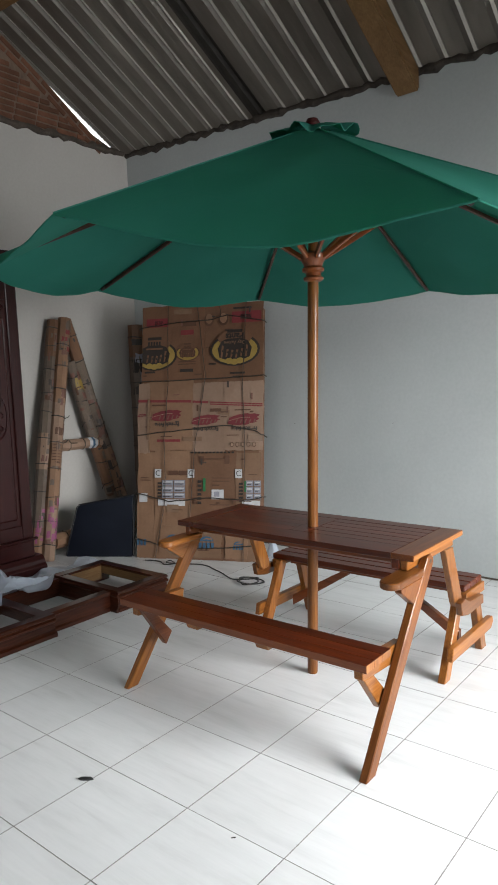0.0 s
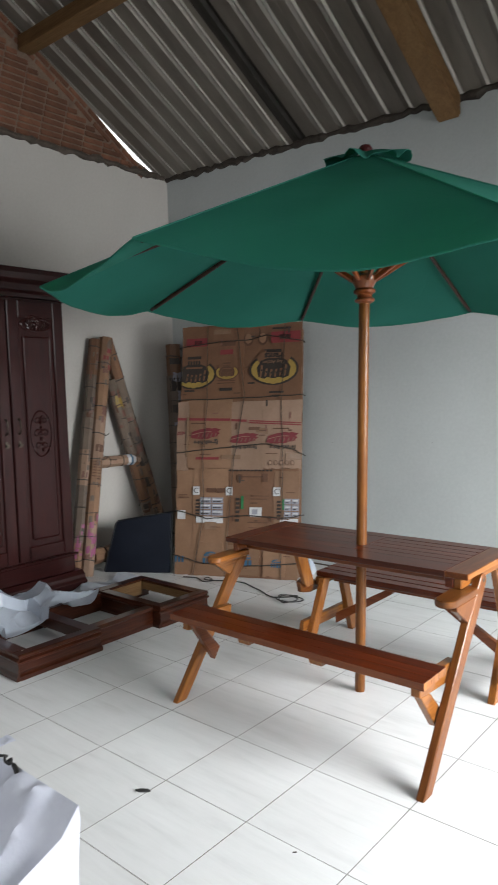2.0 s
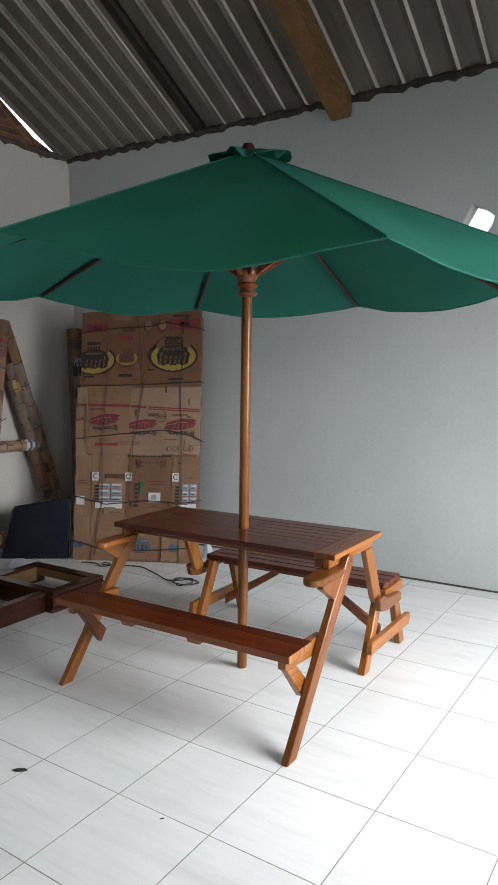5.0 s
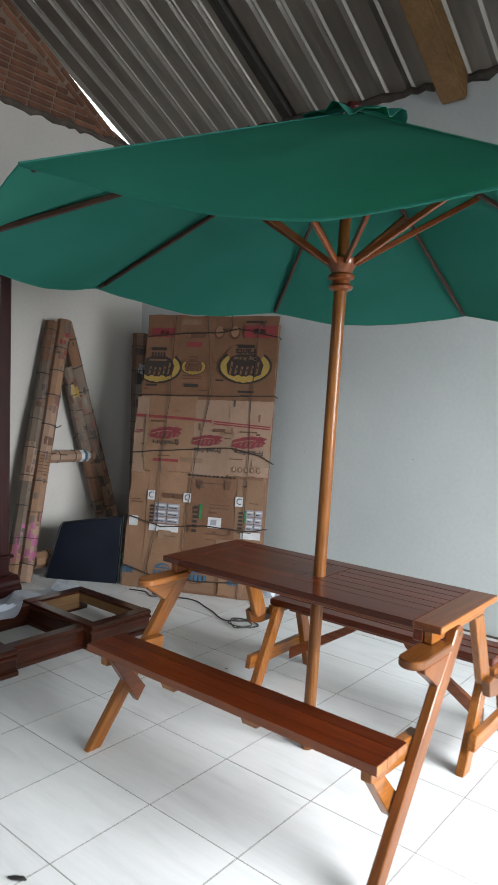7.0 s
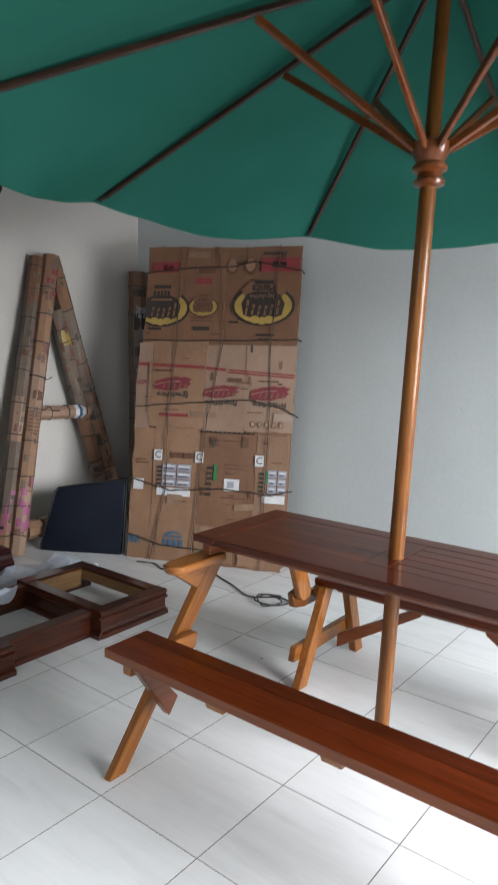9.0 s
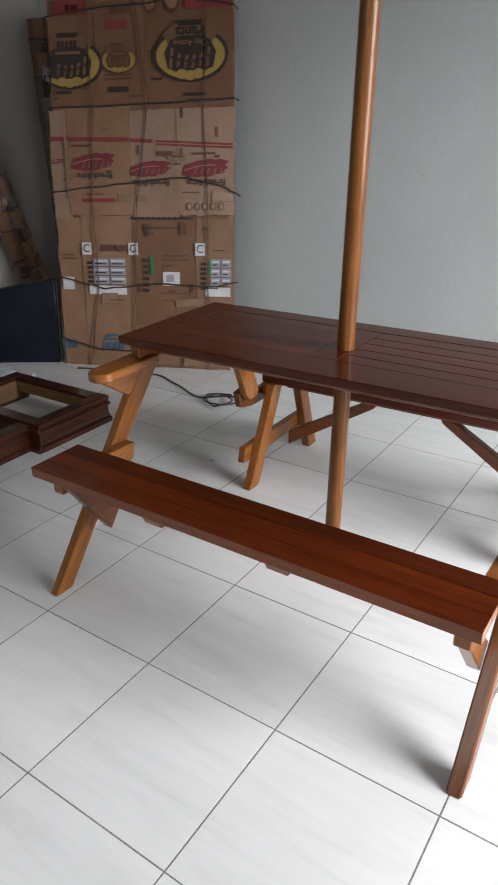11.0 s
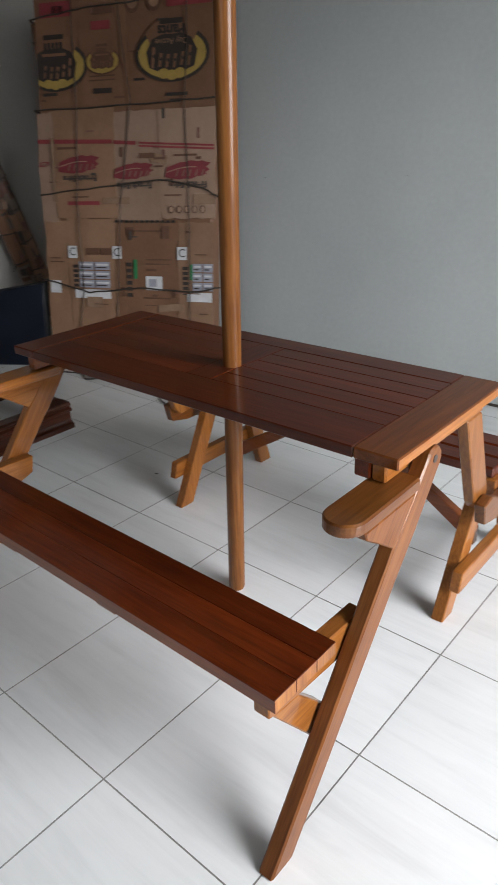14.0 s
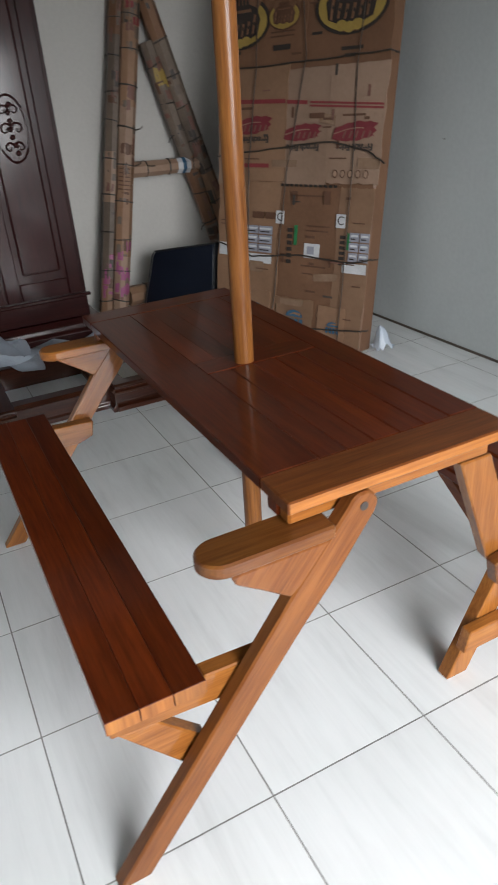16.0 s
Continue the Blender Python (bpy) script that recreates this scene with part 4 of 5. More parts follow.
# tall dark lettering bars with a green tab
for u, par, hgt in ((0.535, low[2], 0.20), (0.195, low[1], 0.16), (0.875, low[3], 0.16)):
    v = zv(0.53)
    for k in range(6):
        shape(rect(u - 0.016, v - hgt / 2 + k * hgt / 6, u + 0.016, v - hgt / 2 + (k + 0.62) * hgt / 6), 0.0105, ink_black, par, "lettering_bar")
    shape(rect(u + 0.028, v, u + 0.05, v + hgt * 0.52), 0.0105, ink_green, par, "green_tab")
shape(rect(0.635, zv(0.47), 0.735, zv(0.545)), 0.009, ink_white, low[2], "label")
shape(rect(0.655, zv(0.49), 0.70, zv(0.53)), 0.0102, ink_grey, low[2], "print")
for u0, v0, u1, v1 in ((0.64, 0.58, 0.70, 0.592), (0.64, 0.615, 0.78, 0.622), (0.64, 0.64, 0.79, 0.646), (0.62, 0.43, 0.78, 0.438), (0.63, 0.39, 0.70, 0.396), (0.53, 0.79, 0.74, 0.798), (0.53, 0.77, 0.57, 0.815), (0.74, 0.755, 0.78, 0.82)):
    shape(rect(u0, v0, u1, v1), 0.009, ink_brown, low[2], "lettering_bar")
for k in range(12):
    shape(rect(0.455 + k * 0.031, 0.838, 0.475 + k * 0.031, 0.85), 0.009, ink_black, low[2], "stripe_mark")
for u0, v0, u1, v1, par in ((0.27, 0.665, 0.35, 0.70, low[1]), (0.36, 0.665, 0.43, 0.70, low[1]), (0.27, 0.38, 0.28, 0.40, low[1]), (0.93, 0.67, 1.0, 0.675, low[3]), (0.03, 0.62, 0.12, 0.626, low[0]), (0.03, 0.64, 0.10, 0.646, low[0])):
    shape(rect(u0, v0, u1, v1), 0.0115, ink_brown, par, "lettering_bar")
shape(rect(0.02, zv(0.44), 0.09, zv(0.51)), 0.008, ink_white, low[0], "label")


def dome_logo(u, v, s, parent):
    pts = [(u + 0.075 * s * math.cos(t), v + 0.05 * s * math.sin(t)) for t in (math.pi * k / 14 for k in range(15))]
    shape(pts, 0.0155, ink_blue, parent, "emblem", "blue printed dome emblem")
    shape([(u - 0.055 * s, v + 0.005), (u, v + 0.035 * s), (u + 0.06 * s, v + 0.022), (u + 0.06 * s, v + 0.008), (u, v + 0.02 * s)], 0.0168, card_tan, parent, "emblem_line")
    for k in range(4):
        shape(rect(u + (-0.085 + k * 0.045) * s, v - 0.075 * s, u + (-0.055 + k * 0.045) * s, v - 0.015 * s), 0.0155, ink_blue, parent, "lettering_bar")


dome_logo(0.32, 0.155, 0.8, low[4])
dome_logo(0.60, 0.150, 0.75, low[5])
dome_logo(0.86, 0.13, 0.5, low[6])
for k in range(3):
    shape(rect(0.005 + k * 0.03, 0.10, 0.025 + k * 0.03, 0.15), 0.008, ink_blue, low[0], "lettering_bar")
# tape, then straps
for u0, v0, u1, v1, par in ((0.30, 1.96, 0.45, 2.0, high[1]), (0.93, 0.93, 1.05, 0.98, mid_row[3]), (0.26, 0.37, 0.36, 0.43, low[1]), (0.083, 0.95, 0.102, 1.28, mid_row[0])):
    shape(rect(u0, v0, u1, v1), 0.0175 if v0 > 0.9 and v0 < 1.5 else 0.0125, tape_mat, par, "tape")


wear = random.Random(51)
for row_, v_lo, v_hi, w0 in ((low, 0.05, 0.80, 0.0135), (mid_row, 0.90, 1.36, 0.0175), (high, 1.43, 1.98, 0.0125)):
    for k in range(15):
        host = row_[wear.randrange(len(row_))]
        u0, v0 = wear.uniform(0.03, 0.96), wear.uniform(v_lo, v_hi)
        v0 -= 0.2 if row_ is low and 0.58 < v0 < 0.74 else 0.0
        wd, hh = wear.choice(((0.05, 0.007), (0.09, 0.006), (0.03, 0.012), (0.014, 0.05), (0.06, 0.01)))
        shape(rect(u0, v0, min(u0 + wd, 1.01), v0 + hh), w0, wear.choice((ink_brown, ink_rust, ink_brown, ink_dirt)), host, "lettering_bar", t=0.0008)
    for k in range(0 if row_ is high else 2):
        host = row_[wear.randrange(len(row_))]
        u0, v0 = wear.uniform(0.03, 0.82), wear.uniform(v_lo, v_hi)
        wd, hh, sk = wear.uniform(0.05, 0.16), wear.uniform(0.03, 0.06), wear.uniform(-0.02, 0.02)
        shape([(u0, v0), (u0 + wd, v0 + sk), (u0 + wd + 0.004, v0 + sk + hh), (u0 - 0.003, v0 + hh)], w0 - 0.0015, tape_mat, host, "tape", t=0.0008)


def strap(pts, r=0.0042, seed=0):
    rnd = random.Random(seed)
    fine = []
    for a, b in zip(pts, pts[1:]):
        for k in range(6):
            f = k / 6
            fine.append((a[0] + (b[0] - a[0]) * f + rnd.uniform(-0.003, 0.003), a[1] + (b[1] - a[1]) * f + rnd.uniform(-0.003, 0.003), a[2] + (b[2] - a[2]) * f))
    fine.append(pts[-1])
    part("strap", tube(fine, r, 6), rope_mat if r > 0.004 else cord_mat, pack)


H = 0.021
strap([(-0.012, 1.86, -0.05), (0.0, 1.86, H), (0.35, 1.895, H), (0.62, 1.90, H), (0.75, 1.93, H), (1.05, 1.87, H), (1.055, 1.87, -0.05)], seed=1)
strap([(-0.012, 1.42, -0.05), (-0.004, 1.42, H), (0.5, 1.425, H), (1.05, 1.44, H), (1.06, 1.44, -0.05)], seed=2)
strap([(-0.012, 0.985, -0.05), (-0.005, 0.985, H), (0.45, 1.03, H), (0.78, 1.055, H + 0.004), (0.98, 1.01, H), (1.09, 0.955, H + 0.02)], seed=3)
strap([(-0.012, 0.52, -0.05), (-0.005, 0.52, H), (0.28, 0.455, H), (0.6, 0.487, H), (0.95, 0.475, H), (1.05, 0.50, H), (1.06, 0.50, -0.05)], seed=4)
strap([(-0.012, 0.16, -0.05), (-0.005, 0.16, H), (0.25, 0.10, H), (0.6, 0.09, H), (1.03, 0.13, H), (1.04, 0.13, -0.05)], seed=5)
strap([(0.25, 2.03, H), (0.26, 1.4, H + 0.004), (0.235, 0.95, H + 0.004), (0.25, 0.48, H), (0.17, 0.0, H)], 0.0028, seed=6)
strap([(0.50, 2.03, H), (0.58, 1.45, H), (0.50, 0.94, H), (0.47, 0.5, H), (0.44, 0.0, H)], 0.0028, seed=7)
strap([(0.91, 2.03, H), (0.885, 1.4, H), (0.905, 0.94, H), (0.90, 0.0, H)], 0.0028, seed=8)
strap([(0.69, 2.03, H), (0.70, 1.92, H)], 0.0028, seed=9)

# ---- cupboard ----
CF = -2.10
cup = thing("cupboard", (-2.33, 0.22, 0), "tall dark mahogany cupboard with carved panelled doors", "cupboard")
part("carcass", box(XL + 0.01, CF, -0.50, 0.945, 0.13, 2.17, 0.004), mahogany[2], cup)
part("plinth", prism([(XL + 0.01, 0.0), (CF + 0.075, 0.0), (CF + 0.075, 0.055), (CF + 0.055, 0.075), (CF + 0.05, 0.10), (CF + 0.02, 0.13), (XL + 0.01, 0.13)], 1, -0.55, 1.0, 0.003), mahogany[1], cup)
part("cornice", prism([(XL + 0.01, 2.171), (CF + 0.015, 2.171), (CF + 0.02, 2.20), (CF + 0.045, 2.22), (CF + 0.05, 2.26), (CF + 0.085, 2.29), (CF + 0.10, 2.33), (CF + 0.10, 2.365), (XL + 0.01, 2.365)], 1, -0.58, 1.01, 0.003), mahogany[1], cup)
part("drawer_rail", box(CF, CF + 0.018, -0.49, 0.935, 0.135, 0.255, 0.004), mahogany[1], cup)
part("ledge", box(CF, CF + 0.03, -0.51, 0.965, 0.257, 0.275, 0.004), mahogany[1], cup)


def scrolls(cy, cz, w, h, x, seed):
    """Carved leaf scrolls inside an oval, as raised relief."""
    bm = bmesh.new()
    rnd = random.Random(seed)
    merge(bm, tube([(x, cy + w * math.cos(t), cz + h * math.sin(t)) for t in (2 * math.pi * k / 30 for k in range(31))], 0.007, 6))
    for sgn in (1, -1):
        for q in range(3):
            c = cz + (q - 1) * h * 0.55
            r = w * (0.42 - 0.06 * abs(q - 1))
            pts = [(x + 0.004, cy + sgn * (r * 0.9 - (r * (1 - k / 16)) * math.cos(0.5 * k)), c + (r * (1 - k / 16)) * math.sin(0.5 * k)) for k in range(15)]
            merge(bm, tube(pts, [0.007 * (1 - 0.5 * k / 14) for k in range(15)], 6))
    for k in range(7):
        b2 = bmesh.new()
        bmesh.ops.create_uvsphere(b2, u_segments=8, v_segments=6, radius=0.014)
        b2.transform(Matrix.Translation((x + 0.003, cy + rnd.uniform(-0.2, 0.2) * w, cz + (k - 3) * h * 0.24)))
        merge(bm, b2)
    return bm


for i, (y0, y1) in enumerate(((0.475, 0.925), (0.010, 0.465), (-0.455, 0.0))):
    stile = 0.085
    door = part("door", box(CF + 0.002, CF + 0.012, y0, y1, 0.285, 2.15, 0.002), mahogany[2], cup)
    for a, b, c, d, ax in ((y0, y0 + stile, 0.285, 2.15, 2), (y1 - stile, y1, 0.285, 2.15, 2), (y0 + stile, y1 - stile, 0.285, 0.385, 1), (y0 + stile, y1 - stile, 2.03, 2.15, 1)):
        part("door_stile", box(CF + 0.0125, CF + 0.030, a + 0.001, b - 0.001, c, d, 0.005), mahogany[ax], door)
    part("raised_panel", box(CF + 0.0125, CF + 0.024, y0 + stile + 0.03, y1 - stile - 0.03, 0.43, 1.90, 0.011), mahogany[2], door)
    yc = (y0 + y1) / 2
    part("carved_medallion", scrolls(yc, 1.20, 0.085, 0.165, CF + 0.025, i), mahogany[2], door, "carved oval leaf medallion", smooth=True)
    crest = scrolls(yc, 1.985, 0.12, 0.045, CF + 0.024, 10 + i)
    part("carved_crest", crest, mahogany[2], door, "carved scroll crest", smooth=True)
    if i < 2:
        yh = y0 + 0.045 if i == 0 else y1 - 0.045
        part("escutcheon", box(CF + 0.0302, CF + 0.033, yh - 0.010, yh + 0.010, 1.11, 1.16, 0.001), bronze, door, "tarnished metal lock plate")
        part("handle", tube([(CF + 0.03, yh, 1.315), (CF + 0.055, yh, 1.30), (CF + 0.06, yh, 1.26), (CF + 0.055, yh, 1.22), (CF + 0.03, yh, 1.205)], 0.006, 8), bronze, door, "tarnished metal pull", smooth=True)
        part("key_knob", tube([(CF + 0.032, yh, 1.13), (CF + 0.05, yh, 1.13), (CF + 0.056, yh, 1.13)], [0.006, 0.007, 0.013], 10), bronze, door, smooth=True)

# ---- cabinet frame lying on the floor ----
fr = thing("cabinet_frame", (-1.2, 0.45, 0), "dark mahogany moulded cabinet frame lying on the tiles", "furniture frame")


def moulded(y0, y1, x0, x1, axis_open):
    """A rail with a stepped moulding on its outer edge."""
    return prism([(x0, 0.0), (x1, 0.0), (x1, 0.022), (x1 - 0.014, 0.028), (x1 - 0.022, 0.040), (x1 - 0.022, 0.078), (x1 - 0.004, 0.086), (x1 - 0.004, 0.097), (x1 - 0.018, 0.102), (x1 - 0.018, 0.107), (x1 - 0.010, 0.112), (x1 - 0.010, 0.122), (x1 - 0.020, 0.13), (x0, 0.13)], 1, y0, y1, 0.0015)


part("side_rail", moulded(-0.255, 0.265, -0.940, -0.860, 1), frame_wood[1], fr)
part("side_rail", prism([(-1.005, 0.0), (-0.925, 0.0), (-0.925, 0.02), (-0.935, 0.03), (-0.935, 0.095), (-0.928, 0.10), (-0.94, 0.118), (-1.005, 0.118)], 1, 0.267, 0.715, 0.0015), frame_wood[1], fr)
part("side_rail", moulded(0.717, 1.145, -0.940, -0.860, 1), frame_wood[1], fr)
part("side_rail", box(-1.56, -1.48, -0.255, 0.265, 0.0, 0.128, 0.004), frame_wood[1], fr)
part("side_rail", box(-1.53, -1.465, 0.267, 0.715, 0.0, 0.116, 0.004), frame_wood[1], fr)
part("side_rail", box(-1.56, -1.48, 0.717, 1.145, 0.0, 0.128, 0.004), frame_wood[1], fr)
for y0, y1, z1 in ((-0.255, -0.165, 0.1285), (0.185, 0.265, 0.1265), (0.717, 0.785, 0.1265), (1.075, 1.145, 0.1285)):
    part("cross_rail", box(-1.478, -0.942, y0, y1, 0.060, z1, 0.004), frame_wood[0], fr)
    if y0 in (-0.255, 0.717):
        part("moulding", prism([(y0 - 0.022, 0.0), (y0 - 0.001, 0.0), (y0 - 0.001, 0.115), (y0 - 0.016, 0.105), (y0 - 0.007, 0.09), (y0 - 0.010, 0.035), (y0 - 0.022, 0.02)], 0, -1.55, -0.864, 0.001), frame_wood[0], fr)
# pale unvarnished inner edges
part("inner_edge", box(-1.4775, -1.472, 0.787, 1.073, 0.02, 0.115, 0.002), raw_wood[1], fr, "unvarnished pale wood edge")
part("inner_edge", box(-1.470, -0.945, 1.068, 1.0735, 0.062, 0.115, 0.002), raw_wood[0], fr, "unvarnished pale wood edge")
part("screw", tube([(-0.93, -0.20, 0.128), (-0.93, -0.20, 0.1325)], 0.006, 8), steel, fr)


def crumpled(nx, ny, x0, x1, y0, y1, base, amp, seed, freq=5.0, edge=0.07, fold=2.0):
    """A thin crumpled sheet with sharp folds and an uneven outline."""
    bm = bmesh.new()
    off = Vector((seed * 3.1, seed * 1.7, 0))
    g = []
    for j in range(ny + 1):
        row = []
        for i in range(nx + 1):
            u, v = i / nx, j / ny
            p = Vector((x0 + (x1 - x0) * u, y0 + (y1 - y0) * v, 0))
            e = Vector((noise.noise(p * 4 + off), noise.noise(p * 4 - off), 0)) * edge
            n1 = 1 - abs(noise.noise(p * freq + off)) * fold
            n2 = 1 - abs(noise.noise(p * freq * 2.3 + off * 2)) * fold
            z = base(p.x, p.y) + amp * (0.85 * max(0, n1) ** 1.5 + 0.15 * max(0, n2) ** 2)
            row.append(bm.verts.new(p + e + Vector((0, 0, z))))
        g.append(row)
    for j in range(ny):
        for i in range(nx):
            bm.faces.new((g[j][i], g[j][i + 1], g[j + 1][i + 1], g[j + 1][i]))
    bmesh.ops.triangulate(bm, faces=bm.faces[:])
    return bm


def film_height(x, y):
    on = 0.130 if -1.58 < x < -0.85 and y > -0.27 else 0.02
    return on + 0.05 * math.exp(-((x + 1.45) ** 2 + (y - 0.05) ** 2) / 0.06)


def film_dip(x, y):
    return film_height(x, y) - (0.075 if -1.44 < x < -1.0 and -0.14 < y < 0.14 else 0.0)


tagged(part("plastic_sheet", crumpled(56, 40, -2.02, -1.14, -0.235, 0.46, film_dip, 0.15, 2, 2.3, 0.09, 2.0), film_mat), "crumpled translucent plastic sheet over the cabinet frame", "plastic sheet")
tagged(part("plastic_sheet", crumpled(8, 14, -1.98, -1.60, 0.46, 1.32, lambda x, y: 0.006, 0.055, 4, 5.0), film_mat), "crumpled translucent plastic sheet on the tiles", "plastic sheet")
tagged(part("plastic_bag", crumpled(14, 14, -0.81, -0.71, 2.115, 2.225, lambda x, y: 0.012 + 0.125 * max(0, 1 - ((x + 0.76) ** 2 + (y - 2.17) ** 2) / 0.0036), 0.035, 7, 14.0, 0.02), film_mat), "small crumpled white plastic bag beside the wrapped slab", "plastic bag")

# ---- cardboard-wrapped posts leaning on the west wall ----
def wrapped_post(parent, p, q, r, seed, mats, squash=1.0):
    """A post wrapped in overlapping cardboard sleeves, tied with straps."""
    p, q = Vector(p), Vector(q)
    rnd = random.Random(seed)
    n = max(2, int((q - p).length / 0.33))
    cuts = [0.0] + [(k + rnd.uniform(-0.25, 0.25)) / n for k in range(1, n)] + [1.0]
    for k in range(n):
        a, b = p.lerp(q, cuts[k]), p.lerp(q, min(1, cuts[k + 1] + 0.01))
        rr = r * 1.18 * rnd.uniform(0.98, 1.03)
        bm = tube([a.lerp(b, f) for f in (0, 0.25, 0.5, 0.75, 1)], [rr * rnd.uniform(0.97, 1.03) for _ in range(5)], 8, phase=math.pi / 8)
        part("sleeve", bm, mats[rnd.randrange(len(mats))], parent)
    m = 0.13
    while m < (q - p).length - 0.05:
        c = p + (q - p).normalized() * m
        d = (q - p).normalized()
        side = d.cross(Vector((0, 0, 1)) if abs(d.z) < 0.9 else Vector((1, 0, 0))).normalized()
        up = side.cross(d)
        tilt = rnd.uniform(-0.01, 0.01)
        ring = [c + d * tilt * math.cos(t) + r * 1.24 * (math.cos(t) * side + math.sin(t) * up) for t in (math.pi / 8 + math.pi / 4 * i for i in range(9))]
        ring = [c + (w - c) * 0.985 for w in ring]
        part("strap", tube(ring, rnd.uniform(0.0034, 0.0052), 5), rope_mat, parent)
        if rnd.random() < 0.45:
            part("strap_end", tube([ring[0], ring[0] + side * 0.03 + d * 0.012, ring[0] + side * 0.045 + d * 0.03], 0.0035, 5), rope_mat, parent)
        m += rnd.uniform(0.15, 0.24)
    return p, q


CARDS = [card_grey, card_pale, card_grey, card_tan, card_grey, card_brown]
af = thing("wrapped_trestle", (-2.35, 1.5, 0), "trestle posts wrapped in strapped cardboard, leaning on the wall", "package")
wrapped_post(af, (-2.35, 1.110, 0.0), (-2.525, 1.552, 1.94), 0.046, 1, CARDS)
wrapped_post(af, (-2.285, 1.175, 0.0), (-2.46, 1.618, 1.955), 0.046, 2, CARDS)
wrapped_post(af, (-2.50, 1.650, 1.94), (-2.44, 2.20, 0.05), 0.046, 3, CARDS)
wrapped_post(af, (-2.50, 1.665, 1.60), (-2.46, 2.085, 0.12), 0.043, 4, [card_grey, card_brown])
wrapped_post(af, (-2.40, 1.40, 0.90), (-2.475, 1.93, 0.885), 0.040, 5, [card_tan, card_pale])
wrapped_post(af, (-2.34, 1.27, 0.13), (-2.40, 1.75, 0.12), 0.055, 6, [card_tan])


def post_patch(p, q, f0, f1, r, mat_, name="print"):
    p, q = Vector(p), Vector(q)
    part(name, tube([p.lerp(q, f0), p.lerp(q, f1)], r * 1.15, 8, cap=False, phase=math.pi / 8), mat_, af)


def post_scrap(p, q, f0, f1, a0, a1, r, mat_, seed, name="print", owner=None):
    """A ragged printed or taped patch that follows part of a post's girth."""
    p, q = Vector(p), Vector(q)
    d = (q - p).normalized()
    side = d.cross(Vector((1, 0, 0))).normalized()
    face = side.cross(d)
    face = face if face.x > 0 else -face
    rnd = random.Random(seed)
    bm = bmesh.new()
    g = []
    for j in range(4):
        row = []
        for i in range(4):
            a = radians(a0 + (a1 - a0) * (i + rnd.uniform(-0.25, 0.25)) / 3)
            f = f0 + (f1 - f0) * (j + rnd.uniform(-0.3, 0.3)) / 3
            row.append(bm.verts.new(p.lerp(q, f) + r * (math.cos(a) * face + math.sin(a) * side)))
        g.append(row)
    for j in range(3):
        for i in range(3):
            bm.faces.new((g[j][i], g[j][i + 1], g[j + 1][i + 1], g[j + 1][i]))
    bm.normal_update()
    bmesh.ops.solidify(bm, geom=bm.faces[:], thickness=0.002)
    part(name, bm, mat_, owner or af)


POST_A = ((-2.35, 1.115, 0.0), (-2.525, 1.555, 1.94))
POST_B = ((-2.285, 1.175, 0.0), (-2.46, 1.618, 1.955))
POST_C = ((-2.50, 1.650, 1.94), (-2.44, 2.20, 0.05))
POST_D = ((-2.50, 1.665, 1.60), (-2.46, 2.085, 0.12))
CROSS = ((-2.40, 1.40, 0.90), (-2.475, 1.93, 0.885))
prng = random.Random(77)
for k in range(34):
    f, a = prng.uniform(0.07, 0.23), prng.uniform(-70, 40)
    post_scrap(*(POST_B if k % 3 else POST_A), f, f + prng.uniform(0.008, 0.03), a, a + prng.uniform(15, 45), 0.0555, ink_pink, k)
for f, a in ((0.90, -50), (0.93, -20), (0.86, 0)):
    post_scrap(*POST_B, f, f + 0.018, a, a + 50, 0.0555, ink_red, int(f * 100))
post_patch(*CROSS, 0.66, 0.84, 0.0445, ink_white, "label")
post_patch(*CROSS, 0.73, 0.78, 0.0455, ink_blue)
post_scrap(*POST_D, 0.09, 0.17, -60, 40, 0.0535, ink_ochre, 5, "label")
for k in range(150):
    post = (POST_A, POST_B, POST_C, POST_D)[k % 4]
    f, a = prng.uniform(0.05, 0.95), prng.uniform(-80, 40)
    post_scrap(*post, f, f + prng.uniform(0.006, 0.045), a, a + prng.uniform(15, 70), 0.055 if k % 4 < 3 else 0.054, (ink_brown, ink_dirt, card_grey, ink_rust, card_grey, ink_rust)[prng.randrange(6)], 100 + k)
for k in range(6):
    post_scrap(*POST_B, 0.405 + 0.012 * k, 0.4085 + 0.012 * k, -60, 30, 0.0555, ink_brown, 200 + k)

roll = thing("wrapped_roll", (-2.47, 2.40, 0), "tall roll wrapped in dark printed cardboard standing in the corner", "package")
wrapped_post(roll, (-2.44, 2.38, 0.0), (-2.51, 2.44, 1.93), 0.062, 9, [card_grey, card_brown])
ROLL = ((-2.44, 2.38, 0.0), (-2.51, 2.44, 1.93))
for k, (f0, f1, mt) in enumerate(((0.77, 0.83, ink_black), (0.815, 0.86, ink_grey), (0.72, 0.77, ink_grey), (0.66, 0.70, ink_dirt), (0.60, 0.615, ink_grey), (0.45, 0.50, ink_dirt), (0.90, 0.93, ink_dirt), (0.30, 0.36, ink_grey))):
    a = -75 + 25 * (k % 3)
    post_scrap(*ROLL, f0, f1, a, a + 85, 0.0765, mt, 300 + k, "print", roll)

